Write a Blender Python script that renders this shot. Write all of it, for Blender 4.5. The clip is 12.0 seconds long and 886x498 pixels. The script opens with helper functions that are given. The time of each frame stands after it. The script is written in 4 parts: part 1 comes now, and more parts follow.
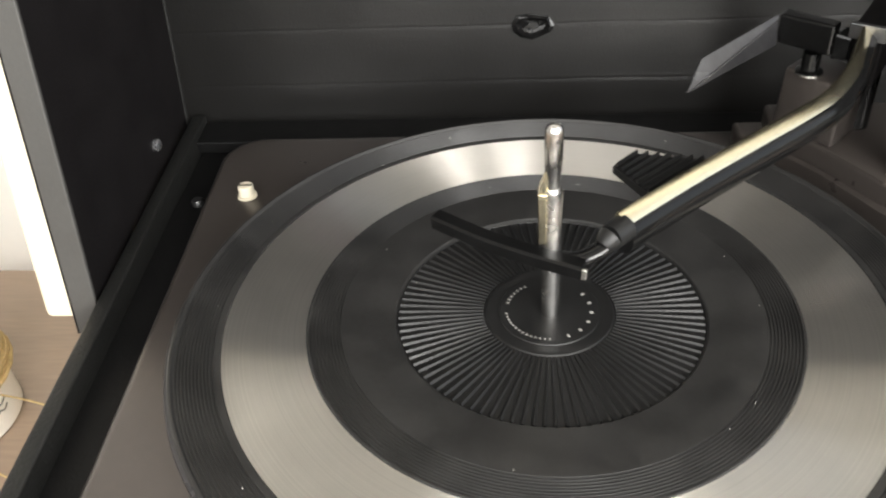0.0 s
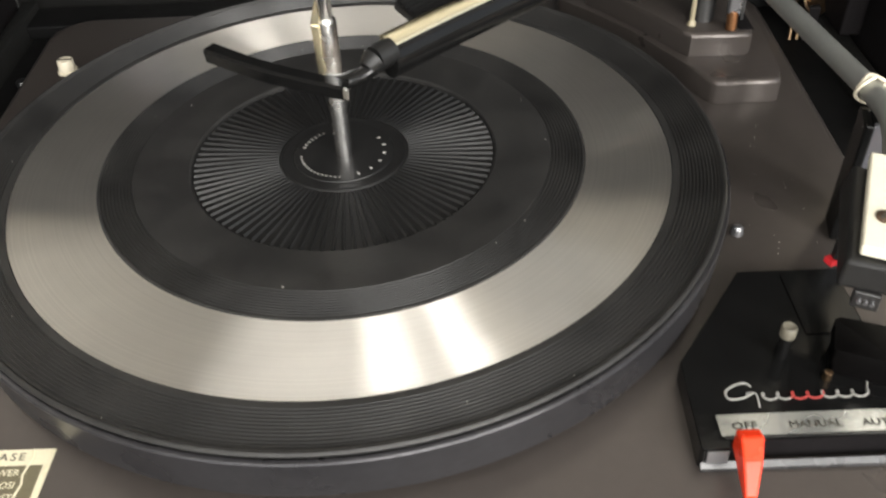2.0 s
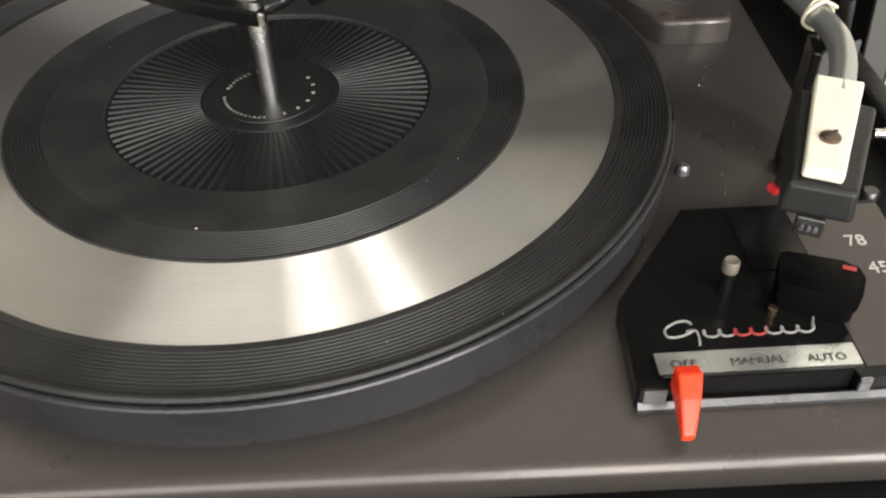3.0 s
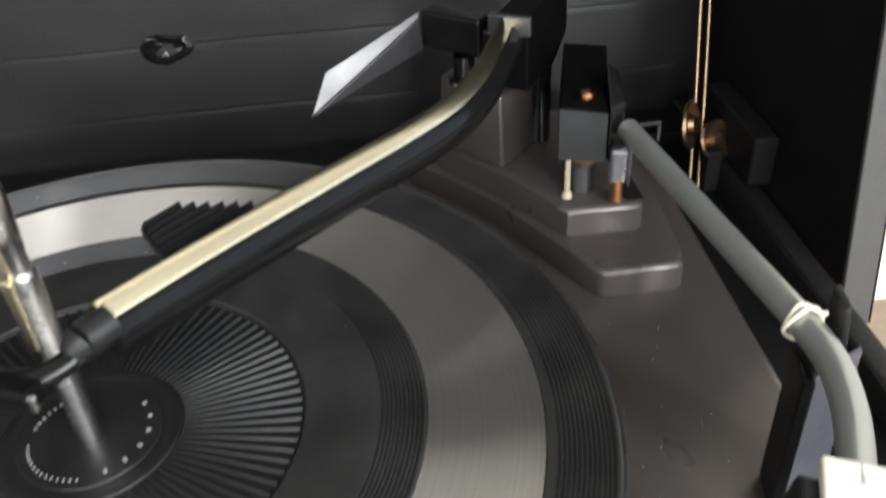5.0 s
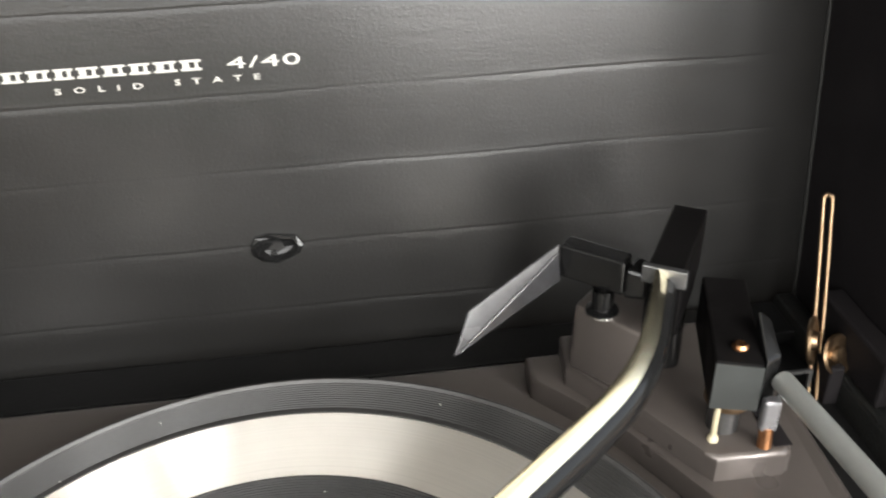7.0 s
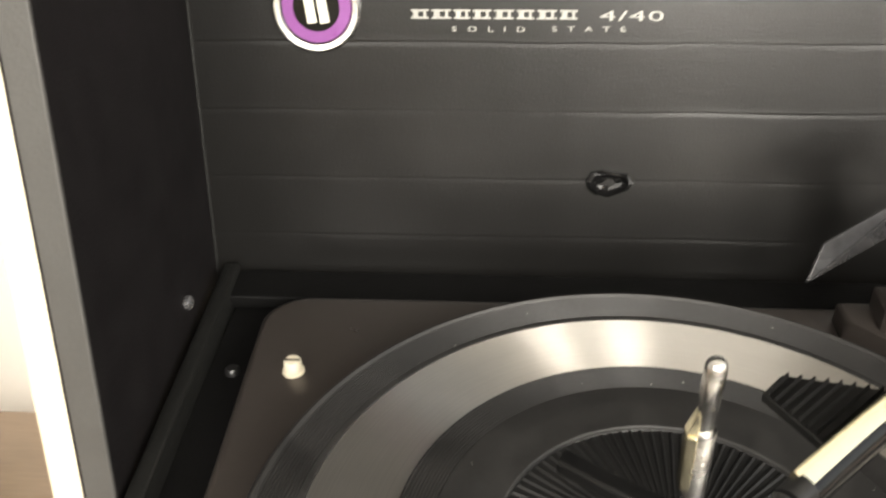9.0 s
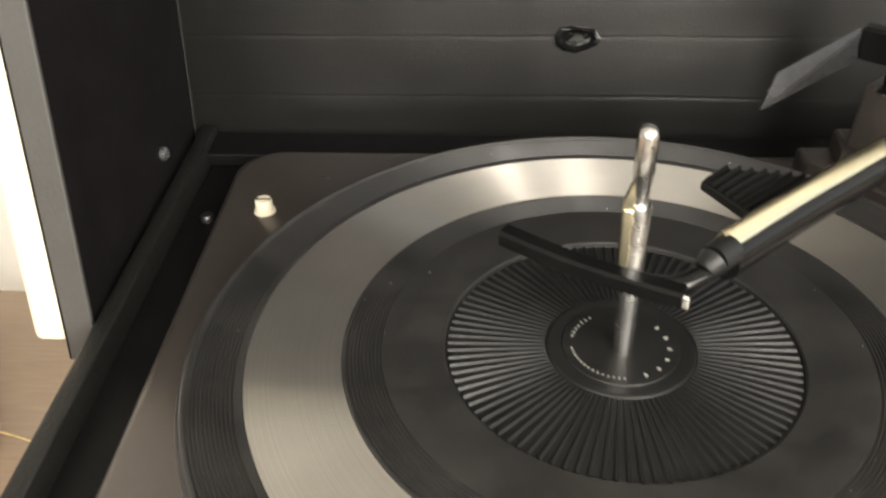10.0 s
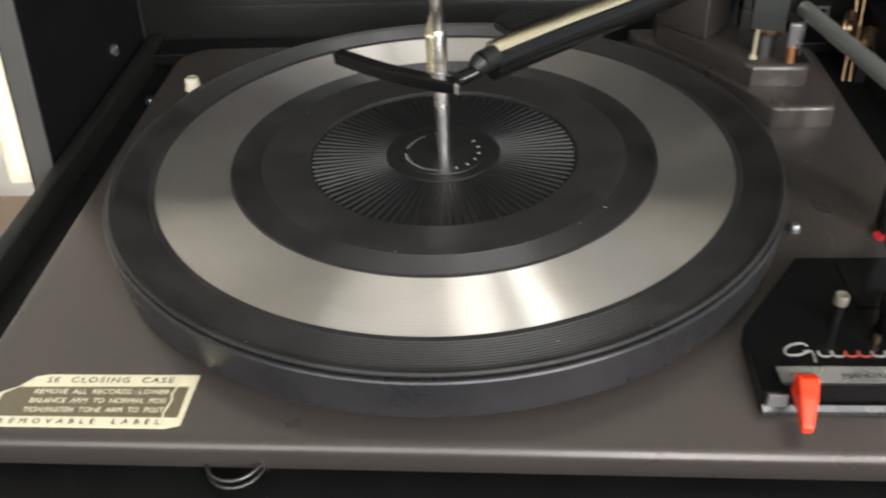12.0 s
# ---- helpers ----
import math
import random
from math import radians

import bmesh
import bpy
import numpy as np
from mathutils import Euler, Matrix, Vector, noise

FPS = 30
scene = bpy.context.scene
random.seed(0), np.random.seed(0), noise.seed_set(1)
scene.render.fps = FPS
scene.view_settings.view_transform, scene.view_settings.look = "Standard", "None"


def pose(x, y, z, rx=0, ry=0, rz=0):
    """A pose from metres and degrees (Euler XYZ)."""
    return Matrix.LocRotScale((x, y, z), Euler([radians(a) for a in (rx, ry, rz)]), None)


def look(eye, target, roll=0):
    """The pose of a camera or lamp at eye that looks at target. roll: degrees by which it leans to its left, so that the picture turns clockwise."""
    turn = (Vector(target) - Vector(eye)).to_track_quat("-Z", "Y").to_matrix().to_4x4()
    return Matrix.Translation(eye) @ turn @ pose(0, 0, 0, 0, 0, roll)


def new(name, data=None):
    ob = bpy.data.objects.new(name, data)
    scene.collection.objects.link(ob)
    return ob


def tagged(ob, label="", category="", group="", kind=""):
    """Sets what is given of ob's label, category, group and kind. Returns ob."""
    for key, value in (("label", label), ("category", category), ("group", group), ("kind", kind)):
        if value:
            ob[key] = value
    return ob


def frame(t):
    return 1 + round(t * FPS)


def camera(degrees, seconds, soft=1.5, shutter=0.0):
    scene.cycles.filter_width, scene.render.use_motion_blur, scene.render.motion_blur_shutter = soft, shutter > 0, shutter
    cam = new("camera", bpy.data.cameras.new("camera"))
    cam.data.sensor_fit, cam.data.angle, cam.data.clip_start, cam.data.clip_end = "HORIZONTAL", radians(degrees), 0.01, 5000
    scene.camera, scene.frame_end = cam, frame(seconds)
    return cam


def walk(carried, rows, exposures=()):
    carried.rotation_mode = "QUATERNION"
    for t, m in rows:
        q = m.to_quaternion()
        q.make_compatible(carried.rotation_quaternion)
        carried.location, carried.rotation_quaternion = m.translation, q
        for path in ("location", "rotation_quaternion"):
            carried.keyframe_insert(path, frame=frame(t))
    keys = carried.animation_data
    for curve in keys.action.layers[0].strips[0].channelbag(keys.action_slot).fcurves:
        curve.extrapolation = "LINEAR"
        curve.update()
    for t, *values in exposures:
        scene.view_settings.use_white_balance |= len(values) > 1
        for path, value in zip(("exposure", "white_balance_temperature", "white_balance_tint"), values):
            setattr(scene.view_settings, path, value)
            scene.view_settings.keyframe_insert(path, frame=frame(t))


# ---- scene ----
FOV = 53.69
PATH = [
    (0.0, -0.0143, -0.2457, 0.2375, 52.36, 3.03, 3.21),
    (0.5, -0.0014, -0.2576, 0.2437, 51.93, 2.99, 2.62),
    (1.0, 0.0219, -0.2646, 0.2350, 51.69, 2.59, 1.40),
    (1.5, 0.0362, -0.2688, 0.2174, 50.44, 2.19, 0.07),
    (2.0, 0.0401, -0.2745, 0.2071, 48.89, 2.24, -1.00),
    (2.5, 0.0471, -0.2807, 0.1953, 47.69, 1.98, -2.04),
    (2.7, 0.0501, -0.2783, 0.1874, 47.56, 1.70, -2.31),
    (4.5, 0.0704, -0.2026, 0.1824, 51.95, 2.84, -6.07),
    (5.0, 0.0817, -0.1714, 0.1916, 53.81, 2.77, -7.20),
    (5.5, 0.0849, -0.1497, 0.2030, 55.76, 2.67, -8.13),
    (6.0, 0.0739, -0.1305, 0.2089, 56.30, 2.09, -9.28),
    (6.5, 0.0491, -0.1222, 0.2196, 56.86, 1.64, -8.45),
    (7.0, 0.0357, -0.1265, 0.2410, 58.00, 1.74, -7.29),
    (7.5, 0.0116, -0.1344, 0.2490, 57.36, 2.01, -5.30),
    (7.7, -0.0017, -0.1411, 0.2556, 58.52, 1.41, -4.32),
    (9.3, -0.0631, -0.1925, 0.2348, 57.42, 0.87, 3.64),
    (9.5, -0.0575, -0.1992, 0.2258, 56.19, 1.03, 3.55),
    (10.0, -0.0423, -0.2175, 0.2086, 54.90, 1.03, 3.18),
    (10.5, -0.0269, -0.2409, 0.2009, 54.49, 1.56, 3.09),
    (11.0, -0.0109, -0.2693, 0.1997, 54.58, 1.37, 3.61),
    (11.5, 0.0036, -0.3127, 0.2016, 54.12, 1.90, 5.20),
    (12.0, 0.0228, -0.3293, 0.2063, 53.99, 2.28, 2.67),
]
EXPOSURES = [(0.0, -0.02, 6400, 10), (1.0, 0.01, 6420, 10), (1.5, 0.01, 6430, 10), (2.0, -0.38, 6440, 10), (2.5, -0.48, 6450, 10), (4.5, -0.37, 6250, 10), (5.0, -0.24, 6000, 10), (5.5, -0.39, 5990, 10), (6.0, -0.25, 5980, 10), (6.5, 0.18, 6200, 10), (7.0, 0.71, 6350, 10), (7.7, 0.78, 6500, 10), (9.5, -0.02, 6950, 10), (10.5, -0.02, 6850, 10), (11.0, -0.17, 6700, 10), (11.5, -0.51, 6450, 10), (12.0, -0.61, 6300, 10)]
# camera and walk
cam = camera(FOV, 12.0, soft=2.2, shutter=0.45)
walk(cam, [(t, pose(x, y, z, rx, ry, rz)) for t, x, y, z, rx, ry, rz in PATH], exposures=EXPOSURES)

# ---- light: soft daylight from a window behind the camera, another behind the table ----
world = bpy.data.worlds.new("world")
scene.world = world
world.use_nodes = True
wn = world.node_tree
sky = wn.nodes.new("ShaderNodeTexSky")
sky.sky_type, sky.sun_disc = "NISHITA", False
sky.sun_elevation, sky.sun_rotation = radians(35), radians(200)
wn.links.new(sky.outputs[0], wn.nodes["Background"].inputs[0])
wn.nodes["Background"].inputs[1].default_value = 0.10


def window_lamp(name, place, target, wide, high, power, colour):
    data = bpy.data.lights.new(name, "AREA")
    data.shape, data.size, data.size_y, data.energy, data.color = "RECTANGLE", wide, high, power, colour
    ob = new(name, data)
    ob.matrix_world = look(place, target)
    return ob


for x, wide, sill, power in ((-0.75, 1.5, 0.36, 40), (0.42, 0.5, 0.16, 52), (1.26, 0.44, 0.36, 80)):
    window_lamp("window_light", (x, -1.58, (sill + 1.52) / 2), (x - 0.15, 0.0, 0.62), wide, 1.52 - sill, power, (1.0, 0.97, 0.915))
window_lamp("window_light", (1.68, -0.45, 0.75), (0.0, -0.35, 0.5), 1.4, 1.4, 7, (0.96, 0.98, 1.0))
window_lamp("window_light", (-1.1, 1.22, 0.5), (-0.6, 0.0, 0.1), 0.95, 1.0, 14, (1.0, 0.975, 0.94))


# ---- materials ----
def material(name, colour, rough=0.5, metal=0.0, vary=0.15, scale=40.0, bump=0.0, bump_scale=300.0, rough_vary=0.1,
             coat=0.0, stain=0.0, stain_scale=12.0, stain_colour=None, specular=0.5):
    m = bpy.data.materials.new(name)
    m.use_nodes = True
    n, l = m.node_tree.nodes, m.node_tree.links
    p = n["Principled BSDF"]
    p.inputs["Metallic"].default_value = metal
    p.inputs["Coat Weight"].default_value = coat
    p.inputs["Specular IOR Level"].default_value = specular
    geo = n.new("ShaderNodeNewGeometry")
    info = n.new("ShaderNodeObjectInfo")

    def noise_at(s, detail=4.0):
        x = n.new("ShaderNodeTexNoise")
        x.inputs["Scale"].default_value, x.inputs["Detail"].default_value = s, detail
        l.new(geo.outputs["Position"], x.inputs["Vector"])
        return x

    fine, coarse = noise_at(scale * 8), noise_at(scale)
    add = n.new("ShaderNodeMath")
    add.operation = "ADD"
    l.new(fine.outputs["Fac"], add.inputs[0])
    l.new(coarse.outputs["Fac"], add.inputs[1])
    ramp = n.new("ShaderNodeMapRange")
    ramp.inputs["From Min"].default_value, ramp.inputs["From Max"].default_value = 0.6, 1.4
    ramp.inputs["To Min"].default_value, ramp.inputs["To Max"].default_value = 1 - vary, 1 + vary
    l.new(add.outputs[0], ramp.inputs["Value"])
    mul = n.new("ShaderNodeVectorMath")
    mul.operation = "SCALE"
    mul.inputs[0].default_value = colour
    l.new(ramp.outputs[0], mul.inputs["Scale"])
    out = mul.outputs[0]
    if stain > 0:
        st = noise_at(stain_scale, 4.0)
        sr = n.new("ShaderNodeMapRange")
        sr.inputs["From Min"].default_value, sr.inputs["From Max"].default_value = 0.38, 0.80
        sr.inputs["To Max"].default_value = stain
        l.new(st.outputs["Fac"], sr.inputs["Value"])
        mix = n.new("ShaderNodeMix")
        mix.data_type = "RGBA"
        l.new(sr.outputs[0], mix.inputs["Factor"])
        l.new(out, mix.inputs["A"])
        mix.inputs["B"].default_value = (*(stain_colour or [c * 1.7 for c in colour]), 1)
        out = mix.outputs["Result"]
    l.new(out, p.inputs["Base Color"])
    rr = n.new("ShaderNodeMapRange")
    rr.inputs["From Min"].default_value, rr.inputs["From Max"].default_value = 0.3, 0.7
    rr.inputs["To Min"].default_value, rr.inputs["To Max"].default_value = max(rough - rough_vary, 0.02), rough + rough_vary
    l.new(coarse.outputs["Fac"], rr.inputs["Value"])
    l.new(rr.outputs[0], p.inputs["Roughness"])
    if bump > 0:
        bn = noise_at(bump_scale, 3.0)
        b = n.new("ShaderNodeBump")
        b.inputs["Strength"].default_value, b.inputs["Distance"].default_value = bump, 0.001
        l.new(bn.outputs["Fac"], b.inputs["Height"])
        l.new(b.outputs[0], p.inputs["Normal"])
    return m


def node_of(m, kind):
    return [x for x in m.node_tree.nodes if x.bl_idname == kind][0]


deck_paint = material("deck_paint", (0.064, 0.0555, 0.0505), 0.30, 0.45, 0.06, 30, 0.012, 900, 0.03)
rubber = material("rubber", (0.0155, 0.0152, 0.0148), 0.43, 0, 0.25, 60, 0.05, 900, 0.08, stain=0.25, stain_scale=60, stain_colour=(0.028, 0.027, 0.025), specular=0.42)
black_plastic = material("black_plastic", (0.005, 0.005, 0.005), 0.15, 0, 0.2, 60, 0.02, 500, 0.05, specular=0.24)
matt_plastic = material("matt_black_plastic", (0.008, 0.008, 0.008), 0.44, 0, 0.2, 60, 0.06, 700, 0.08, specular=0.35)
rim_paint = material("rim_paint", (0.037, 0.036, 0.039), 0.31, 0.45, 0.2, 40, 0.03, 500, 0.08, specular=0.5)
vinyl = material("black_leatherette", (0.0068, 0.0066, 0.0063), 0.29, 0, 0.07, 60, 0.10, 900, 0.012, specular=0.34)
liner = material("black_liner", (0.0066, 0.0058, 0.0062), 0.7, 0, 0.2, 40, 0.2, 600, specular=0.10)
edge_vinyl = material("grey_edge_vinyl", (0.042, 0.041, 0.038), 0.55, 0, 0.12, 60, 0.14, 700)
rim_vinyl = material("charcoal_rim_vinyl", (0.0105, 0.0106, 0.010), 0.5, 0, 0.15, 60, 0.35, 700, specular=0.2)
board_black = material("black_board", (0.0045, 0.0045, 0.0045), 0.5, 0, 0.2, 40, 0.15, 500, specular=0.14)
cream_vinyl = material("cream_vinyl", (0.74, 0.66, 0.50), 0.6, 0, 0.06, 60, 0.2, 700)
gold = material("gold_anodised", (0.82, 0.75, 0.54), 0.22, 1.0, 0.05, 30, 0, 1, 0.05)
brass = material("brass", (0.24, 0.165, 0.10), 0.38, 1.0, 0.15, 80)
chrome = material("chrome", (0.72, 0.71, 0.69), 0.24, 1.0, 0.06, 80, 0, 1, 0.06)
arm_metal = material("grey_arm_metal", (0.37, 0.38, 0.36), 0.31, 0.75, 0.05, 90, 0.02, 500, 0.03)
ivory = material("ivory_plate", (0.66, 0.63, 0.52), 0.45, 0.1, 0.05, 60)
dark_steel = material("dark_steel", (0.10, 0.10, 0.10), 0.35, 0.9, 0.15, 90)
satin_grey = material("satin_grey_metal", (0.30, 0.30, 0.31), 0.3, 0.85, 0.1, 90)
aged_ivory = material("aged_ivory", (0.12, 0.11, 0.085), 0.45, 0.1, 0.15, 200)
brown_steel = material("browned_steel", (0.16, 0.11, 0.08), 0.35, 0.9, 0.2, 120)
gloss_black = material("worn_gloss_black", (0.02, 0.02, 0.021), 0.23, 0, 0.3, 50, 0.02, 500, 0.08, specular=0.46)
faded_ink = material("faded_ink", (0.24, 0.235, 0.22), 0.6, 0, 0.2, 300)
# greenish grey of the light reflected by the black housing's front
housing_sheen = material("housing_sheen", (0.019, 0.021, 0.020), 0.40, 0.2, 0.12, 90, 0.05, 500)
knob_black = material("knob_black", (0.0022, 0.002, 0.002), 0.45, 0, 0.3, 60, 0.08, 500, 0.08, specular=0.045)
# bluish grey carries the window's reflection on the black arm rest
rest_sheen = material("rest_sheen_plastic", (0.055, 0.056, 0.064), 0.35, 0, 0.1, 80, specular=0.6)
pale_peg = material("pale_peg", (0.30, 0.265, 0.18), 0.4, 0, 0.1, 200)
bone = material("bone_plastic", (0.60, 0.55, 0.43), 0.4, 0, 0.1, 200)
copper = material("copper", (0.55, 0.27, 0.13), 0.35, 1.0, 0.15, 80)
red_plastic = material("red_plastic", (0.80, 0.045, 0.012), 0.3, 0, 0.06, 80)
red_paint = material("red_paint", (0.65, 0.02, 0.03), 0.4, 0, 0.05, 80)
faded_red = material("faded_red_ink", (0.30, 0.035, 0.03), 0.6, 0, 0.2, 300)
wall_ink = material("worn_wall_ink", (0.30, 0.295, 0.27), 0.5, 0, 0.25, 300)
white_ink = material("white_ink", (0.45, 0.44, 0.40), 0.5, 0, 0.1, 300)
dark_ink = material("dark_ink", (0.03, 0.027, 0.02), 0.6, 0, 0.1, 300)
sticker_paper = material("sticker_foil_paper", (0.68, 0.63, 0.46), 0.4, 0.1, 0.08, 120, 0.05, 300)
sticker_band = material("sticker_olive_band", (0.115, 0.10, 0.06), 0.45, 0.1, 0.12, 120)
foil = material("silver_foil", (0.55, 0.56, 0.53), 0.25, 0.8, 0.06, 60)
purple = material("purple_enamel", (0.17, 0.045, 0.19), 0.35, 0, 0.1, 120)
table_wood = material("table_wood", (0.27, 0.20, 0.145), 0.38, 0, 0.15, 14, 0.05, 200)
plaster = material("white_plaster", (0.42, 0.41, 0.39), 0.9, 0, 0.04, 6, 0.1, 80)
twine = material("jute_twine", (0.48, 0.35, 0.16), 0.8, 0, 0.3, 400, 0.4, 1500)
label_paper = material("spool_paper", (0.78, 0.75, 0.69), 0.8, 0, 0.05, 90)
floor_wood = material("floor_boards", (0.30, 0.20, 0.13), 0.5, 0, 0.15, 8)

# stretched grain for the table
g = node_of(table_wood, "ShaderNodeNewGeometry")
mp = table_wood.node_tree.nodes.new("ShaderNodeMapping")
mp.inputs["Scale"].default_value = (0.35, 3.0, 1.0)
for link in list(table_wood.node_tree.links):
    if link.from_node == g:
        table_wood.node_tree.links.new(mp.outputs[0], link.to_socket)
table_wood.node_tree.links.new(g.outputs["Position"], mp.inputs["Vector"])


GROOVE = 1.15


def brushed_ring():
    """Spun aluminium: fine concentric turning marks, so the gloss is stretched across them."""
    m = bpy.data.materials.new("spun_aluminium")
    m.use_nodes = True
    n, l = m.node_tree.nodes, m.node_tree.links
    p = n["Principled BSDF"]
    p.inputs["Metallic"].default_value = 0.93
    p.inputs["Roughness"].default_value = 0.38
    p.inputs["Anisotropic"].default_value = 1.0
    p.inputs["Anisotropic Rotation"].default_value = 0.25
    tan = n.new("ShaderNodeTangent")
    tan.direction_type, tan.axis = "RADIAL", "Z"
    l.new(tan.outputs[0], p.inputs["Tangent"])
    geo = n.new("ShaderNodeNewGeometry")
    sep = n.new("ShaderNodeSeparateXYZ")
    l.new(geo.outputs["Position"], sep.inputs[0])
    vec = n.new("ShaderNodeCombineXYZ")
    l.new(sep.outputs[0], vec.inputs[0])
    l.new(sep.outputs[1], vec.inputs[1])
    length = n.new("ShaderNodeVectorMath")
    length.operation = "LENGTH"
    l.new(vec.outputs[0], length.inputs[0])
    # the walls of the turning marks lean inwards and outwards
    radial = n.new("ShaderNodeVectorMath")
    radial.operation = "NORMALIZE"
    l.new(vec.outputs[0], radial.inputs[0])
    slopes = []
    for fine in (1.0, 1.7):
        wide = n.new("ShaderNodeMath")
        wide.operation = "MULTIPLY"
        wide.inputs[1].default_value = fine
        l.new(length.outputs["Value"], wide.inputs[0])
        grain = n.new("ShaderNodeTexWhiteNoise")
        grain.noise_dimensions = "1D"
        l.new(wide.outputs[0], grain.inputs["W"])
        slopes.append(grain.outputs["Value"])
    total = n.new("ShaderNodeMath")
    total.operation = "ADD"
    l.new(slopes[0], total.inputs[0])
    l.new(slopes[1], total.inputs[1])
    slope = n.new("ShaderNodeMapRange")
    slope.inputs["From Max"].default_value = 2.0
    slope.inputs["To Min"].default_value, slope.inputs["To Max"].default_value = -GROOVE, GROOVE
    l.new(total.outputs[0], slope.inputs["Value"])
    lean = n.new("ShaderNodeVectorMath")
    lean.operation = "SCALE"
    l.new(radial.outputs[0], lean.inputs[0])
    l.new(slope.outputs[0], lean.inputs["Scale"])
    tilt = n.new("ShaderNodeVectorMath")
    tilt.operation = "ADD"
    l.new(lean.outputs[0], tilt.inputs[0])
    l.new(geo.outputs["Normal"], tilt.inputs[1])
    unit = n.new("ShaderNodeVectorMath")
    unit.operation = "NORMALIZE"
    l.new(tilt.outputs[0], unit.inputs[0])
    l.new(unit.outputs[0], p.inputs["Normal"])
    marks = n.new("ShaderNodeTexNoise")
    marks.noise_dimensions = "1D"
    marks.inputs["Scale"].default_value, marks.inputs["Detail"].default_value = 1400, 3
    l.new(length.outputs["Value"], marks.inputs["W"])
    stain = n.new("ShaderNodeTexNoise")
    stain.inputs["Scale"].default_value, stain.inputs["Detail"].default_value = 45, 6
    l.new(geo.outputs["Position"], stain.inputs["Vector"])
    add = n.new("ShaderNodeMath")
    add.operation = "ADD"
    l.new(marks.outputs["Fac"], add.inputs[0])
    l.new(stain.outputs["Fac"], add.inputs[1])
    ramp = n.new("ShaderNodeMapRange")
    ramp.inputs["From Min"].default_value, ramp.inputs["From Max"].default_value = 0.6, 1.4
    ramp.inputs["To Min"].default_value, ramp.inputs["To Max"].default_value = 0.90, 1.08
    l.new(add.outputs[0], ramp.inputs["Value"])
    mul = n.new("ShaderNodeVectorMath")
    mul.operation = "SCALE"
    mul.inputs[0].default_value = (0.68, 0.655, 0.605)
    l.new(ramp.outputs[0], mul.inputs["Scale"])
    l.new(mul.outputs[0], p.inputs["Base Color"])
    return m


aluminium = brushed_ring()


def add_wrinkles(m):
    """Fine drawn-out creases and rubbed marks over the grain of the leatherette."""
    n, l = m.node_tree.nodes, m.node_tree.links
    geo, last = node_of(m, "ShaderNodeNewGeometry"), node_of(m, "ShaderNodeBump")
    for lean, stretch, size, deep in ((4, (0.16, 1.0, 1.0), 420, 0.045), (38, (1.0, 1.0, 0.25), 240, 0.022)):
        turn = n.new("ShaderNodeMapping")
        turn.inputs["Rotation"].default_value = (0, radians(lean), 0)
        turn.inputs["Scale"].default_value = stretch
        l.new(geo.outputs["Position"], turn.inputs["Vector"])
        tex = n.new("ShaderNodeTexNoise")
        tex.inputs["Scale"].default_value, tex.inputs["Detail"].default_value, tex.inputs["Distortion"].default_value = size, 5, 0.4
        l.new(turn.outputs[0], tex.inputs["Vector"])
        b = n.new("ShaderNodeBump")
        b.inputs["Strength"].default_value, b.inputs["Distance"].default_value = deep, 0.001
        l.new(tex.outputs["Fac"], b.inputs["Height"])
        l.new(last.outputs[0], b.inputs["Normal"])
        last = b
    l.new(last.outputs[0], node_of(m, "ShaderNodeBsdfPrincipled").inputs["Normal"])


add_wrinkles(vinyl)


# ---- building helpers ----
def empty(name, x=0, y=0, z=0):
    ob = new(name)
    ob.empty_display_size = 0.01
    ob.location = (x, y, z)
    bpy.context.view_layer.update()
    return ob


def part(name, bm, mat, parent=None, label="", smooth=None):
    """One mesh object, in world coordinates, under its thing or part."""
    bmesh.ops.recalc_face_normals(bm, faces=bm.faces)
    me = bpy.data.meshes.new(name)
    bm.to_mesh(me)
    bm.free()
    me.materials.append(mat)
    if smooth is not None:
        me.polygons.foreach_set("use_smooth", [True] * len(me.polygons))
        me.set_sharp_from_angle(angle=radians(smooth))
    ob = new(name, me)
    if parent:
        ob.parent = parent
        # a part's own mesh is in world coordinates, so only a thing's Empty has to be undone
        ob.matrix_parent_inverse = parent.matrix_basis.inverted()
    if label:
        tagged(ob, label)
    return ob


def bevelled(bm, width, segments=2):
    if width > 0:
        bmesh.ops.bevel(bm, geom=[e for e in bm.edges if e.calc_face_angle(0) > 0.5], offset=width, segments=segments, profile=0.5, affect="EDGES", clamp_overlap=True)
    return bm


def box(x0, x1, y0, y1, z0, z1, bevel=0.0, turn=0.0, segments=2):
    bm = bmesh.new()
    c = Vector(((x0 + x1) / 2, (y0 + y1) / 2, (z0 + z1) / 2))
    m = Matrix.Translation(c) @ Matrix.Rotation(radians(turn), 4, "Z") @ Matrix.Diagonal((x1 - x0, y1 - y0, z1 - z0, 1))
    bmesh.ops.create_cube(bm, size=1, matrix=m)
    return bevelled(bm, bevel, segments)


def hull(points, bevel=0.0, segments=2):
    bm = bmesh.new()
    vs = [bm.verts.new(p) for p in points]
    bmesh.ops.convex_hull(bm, input=vs)
    bmesh.ops.dissolve_limit(bm, angle_limit=0.02, verts=bm.verts, edges=bm.edges)
    return bevelled(bm, bevel, segments)


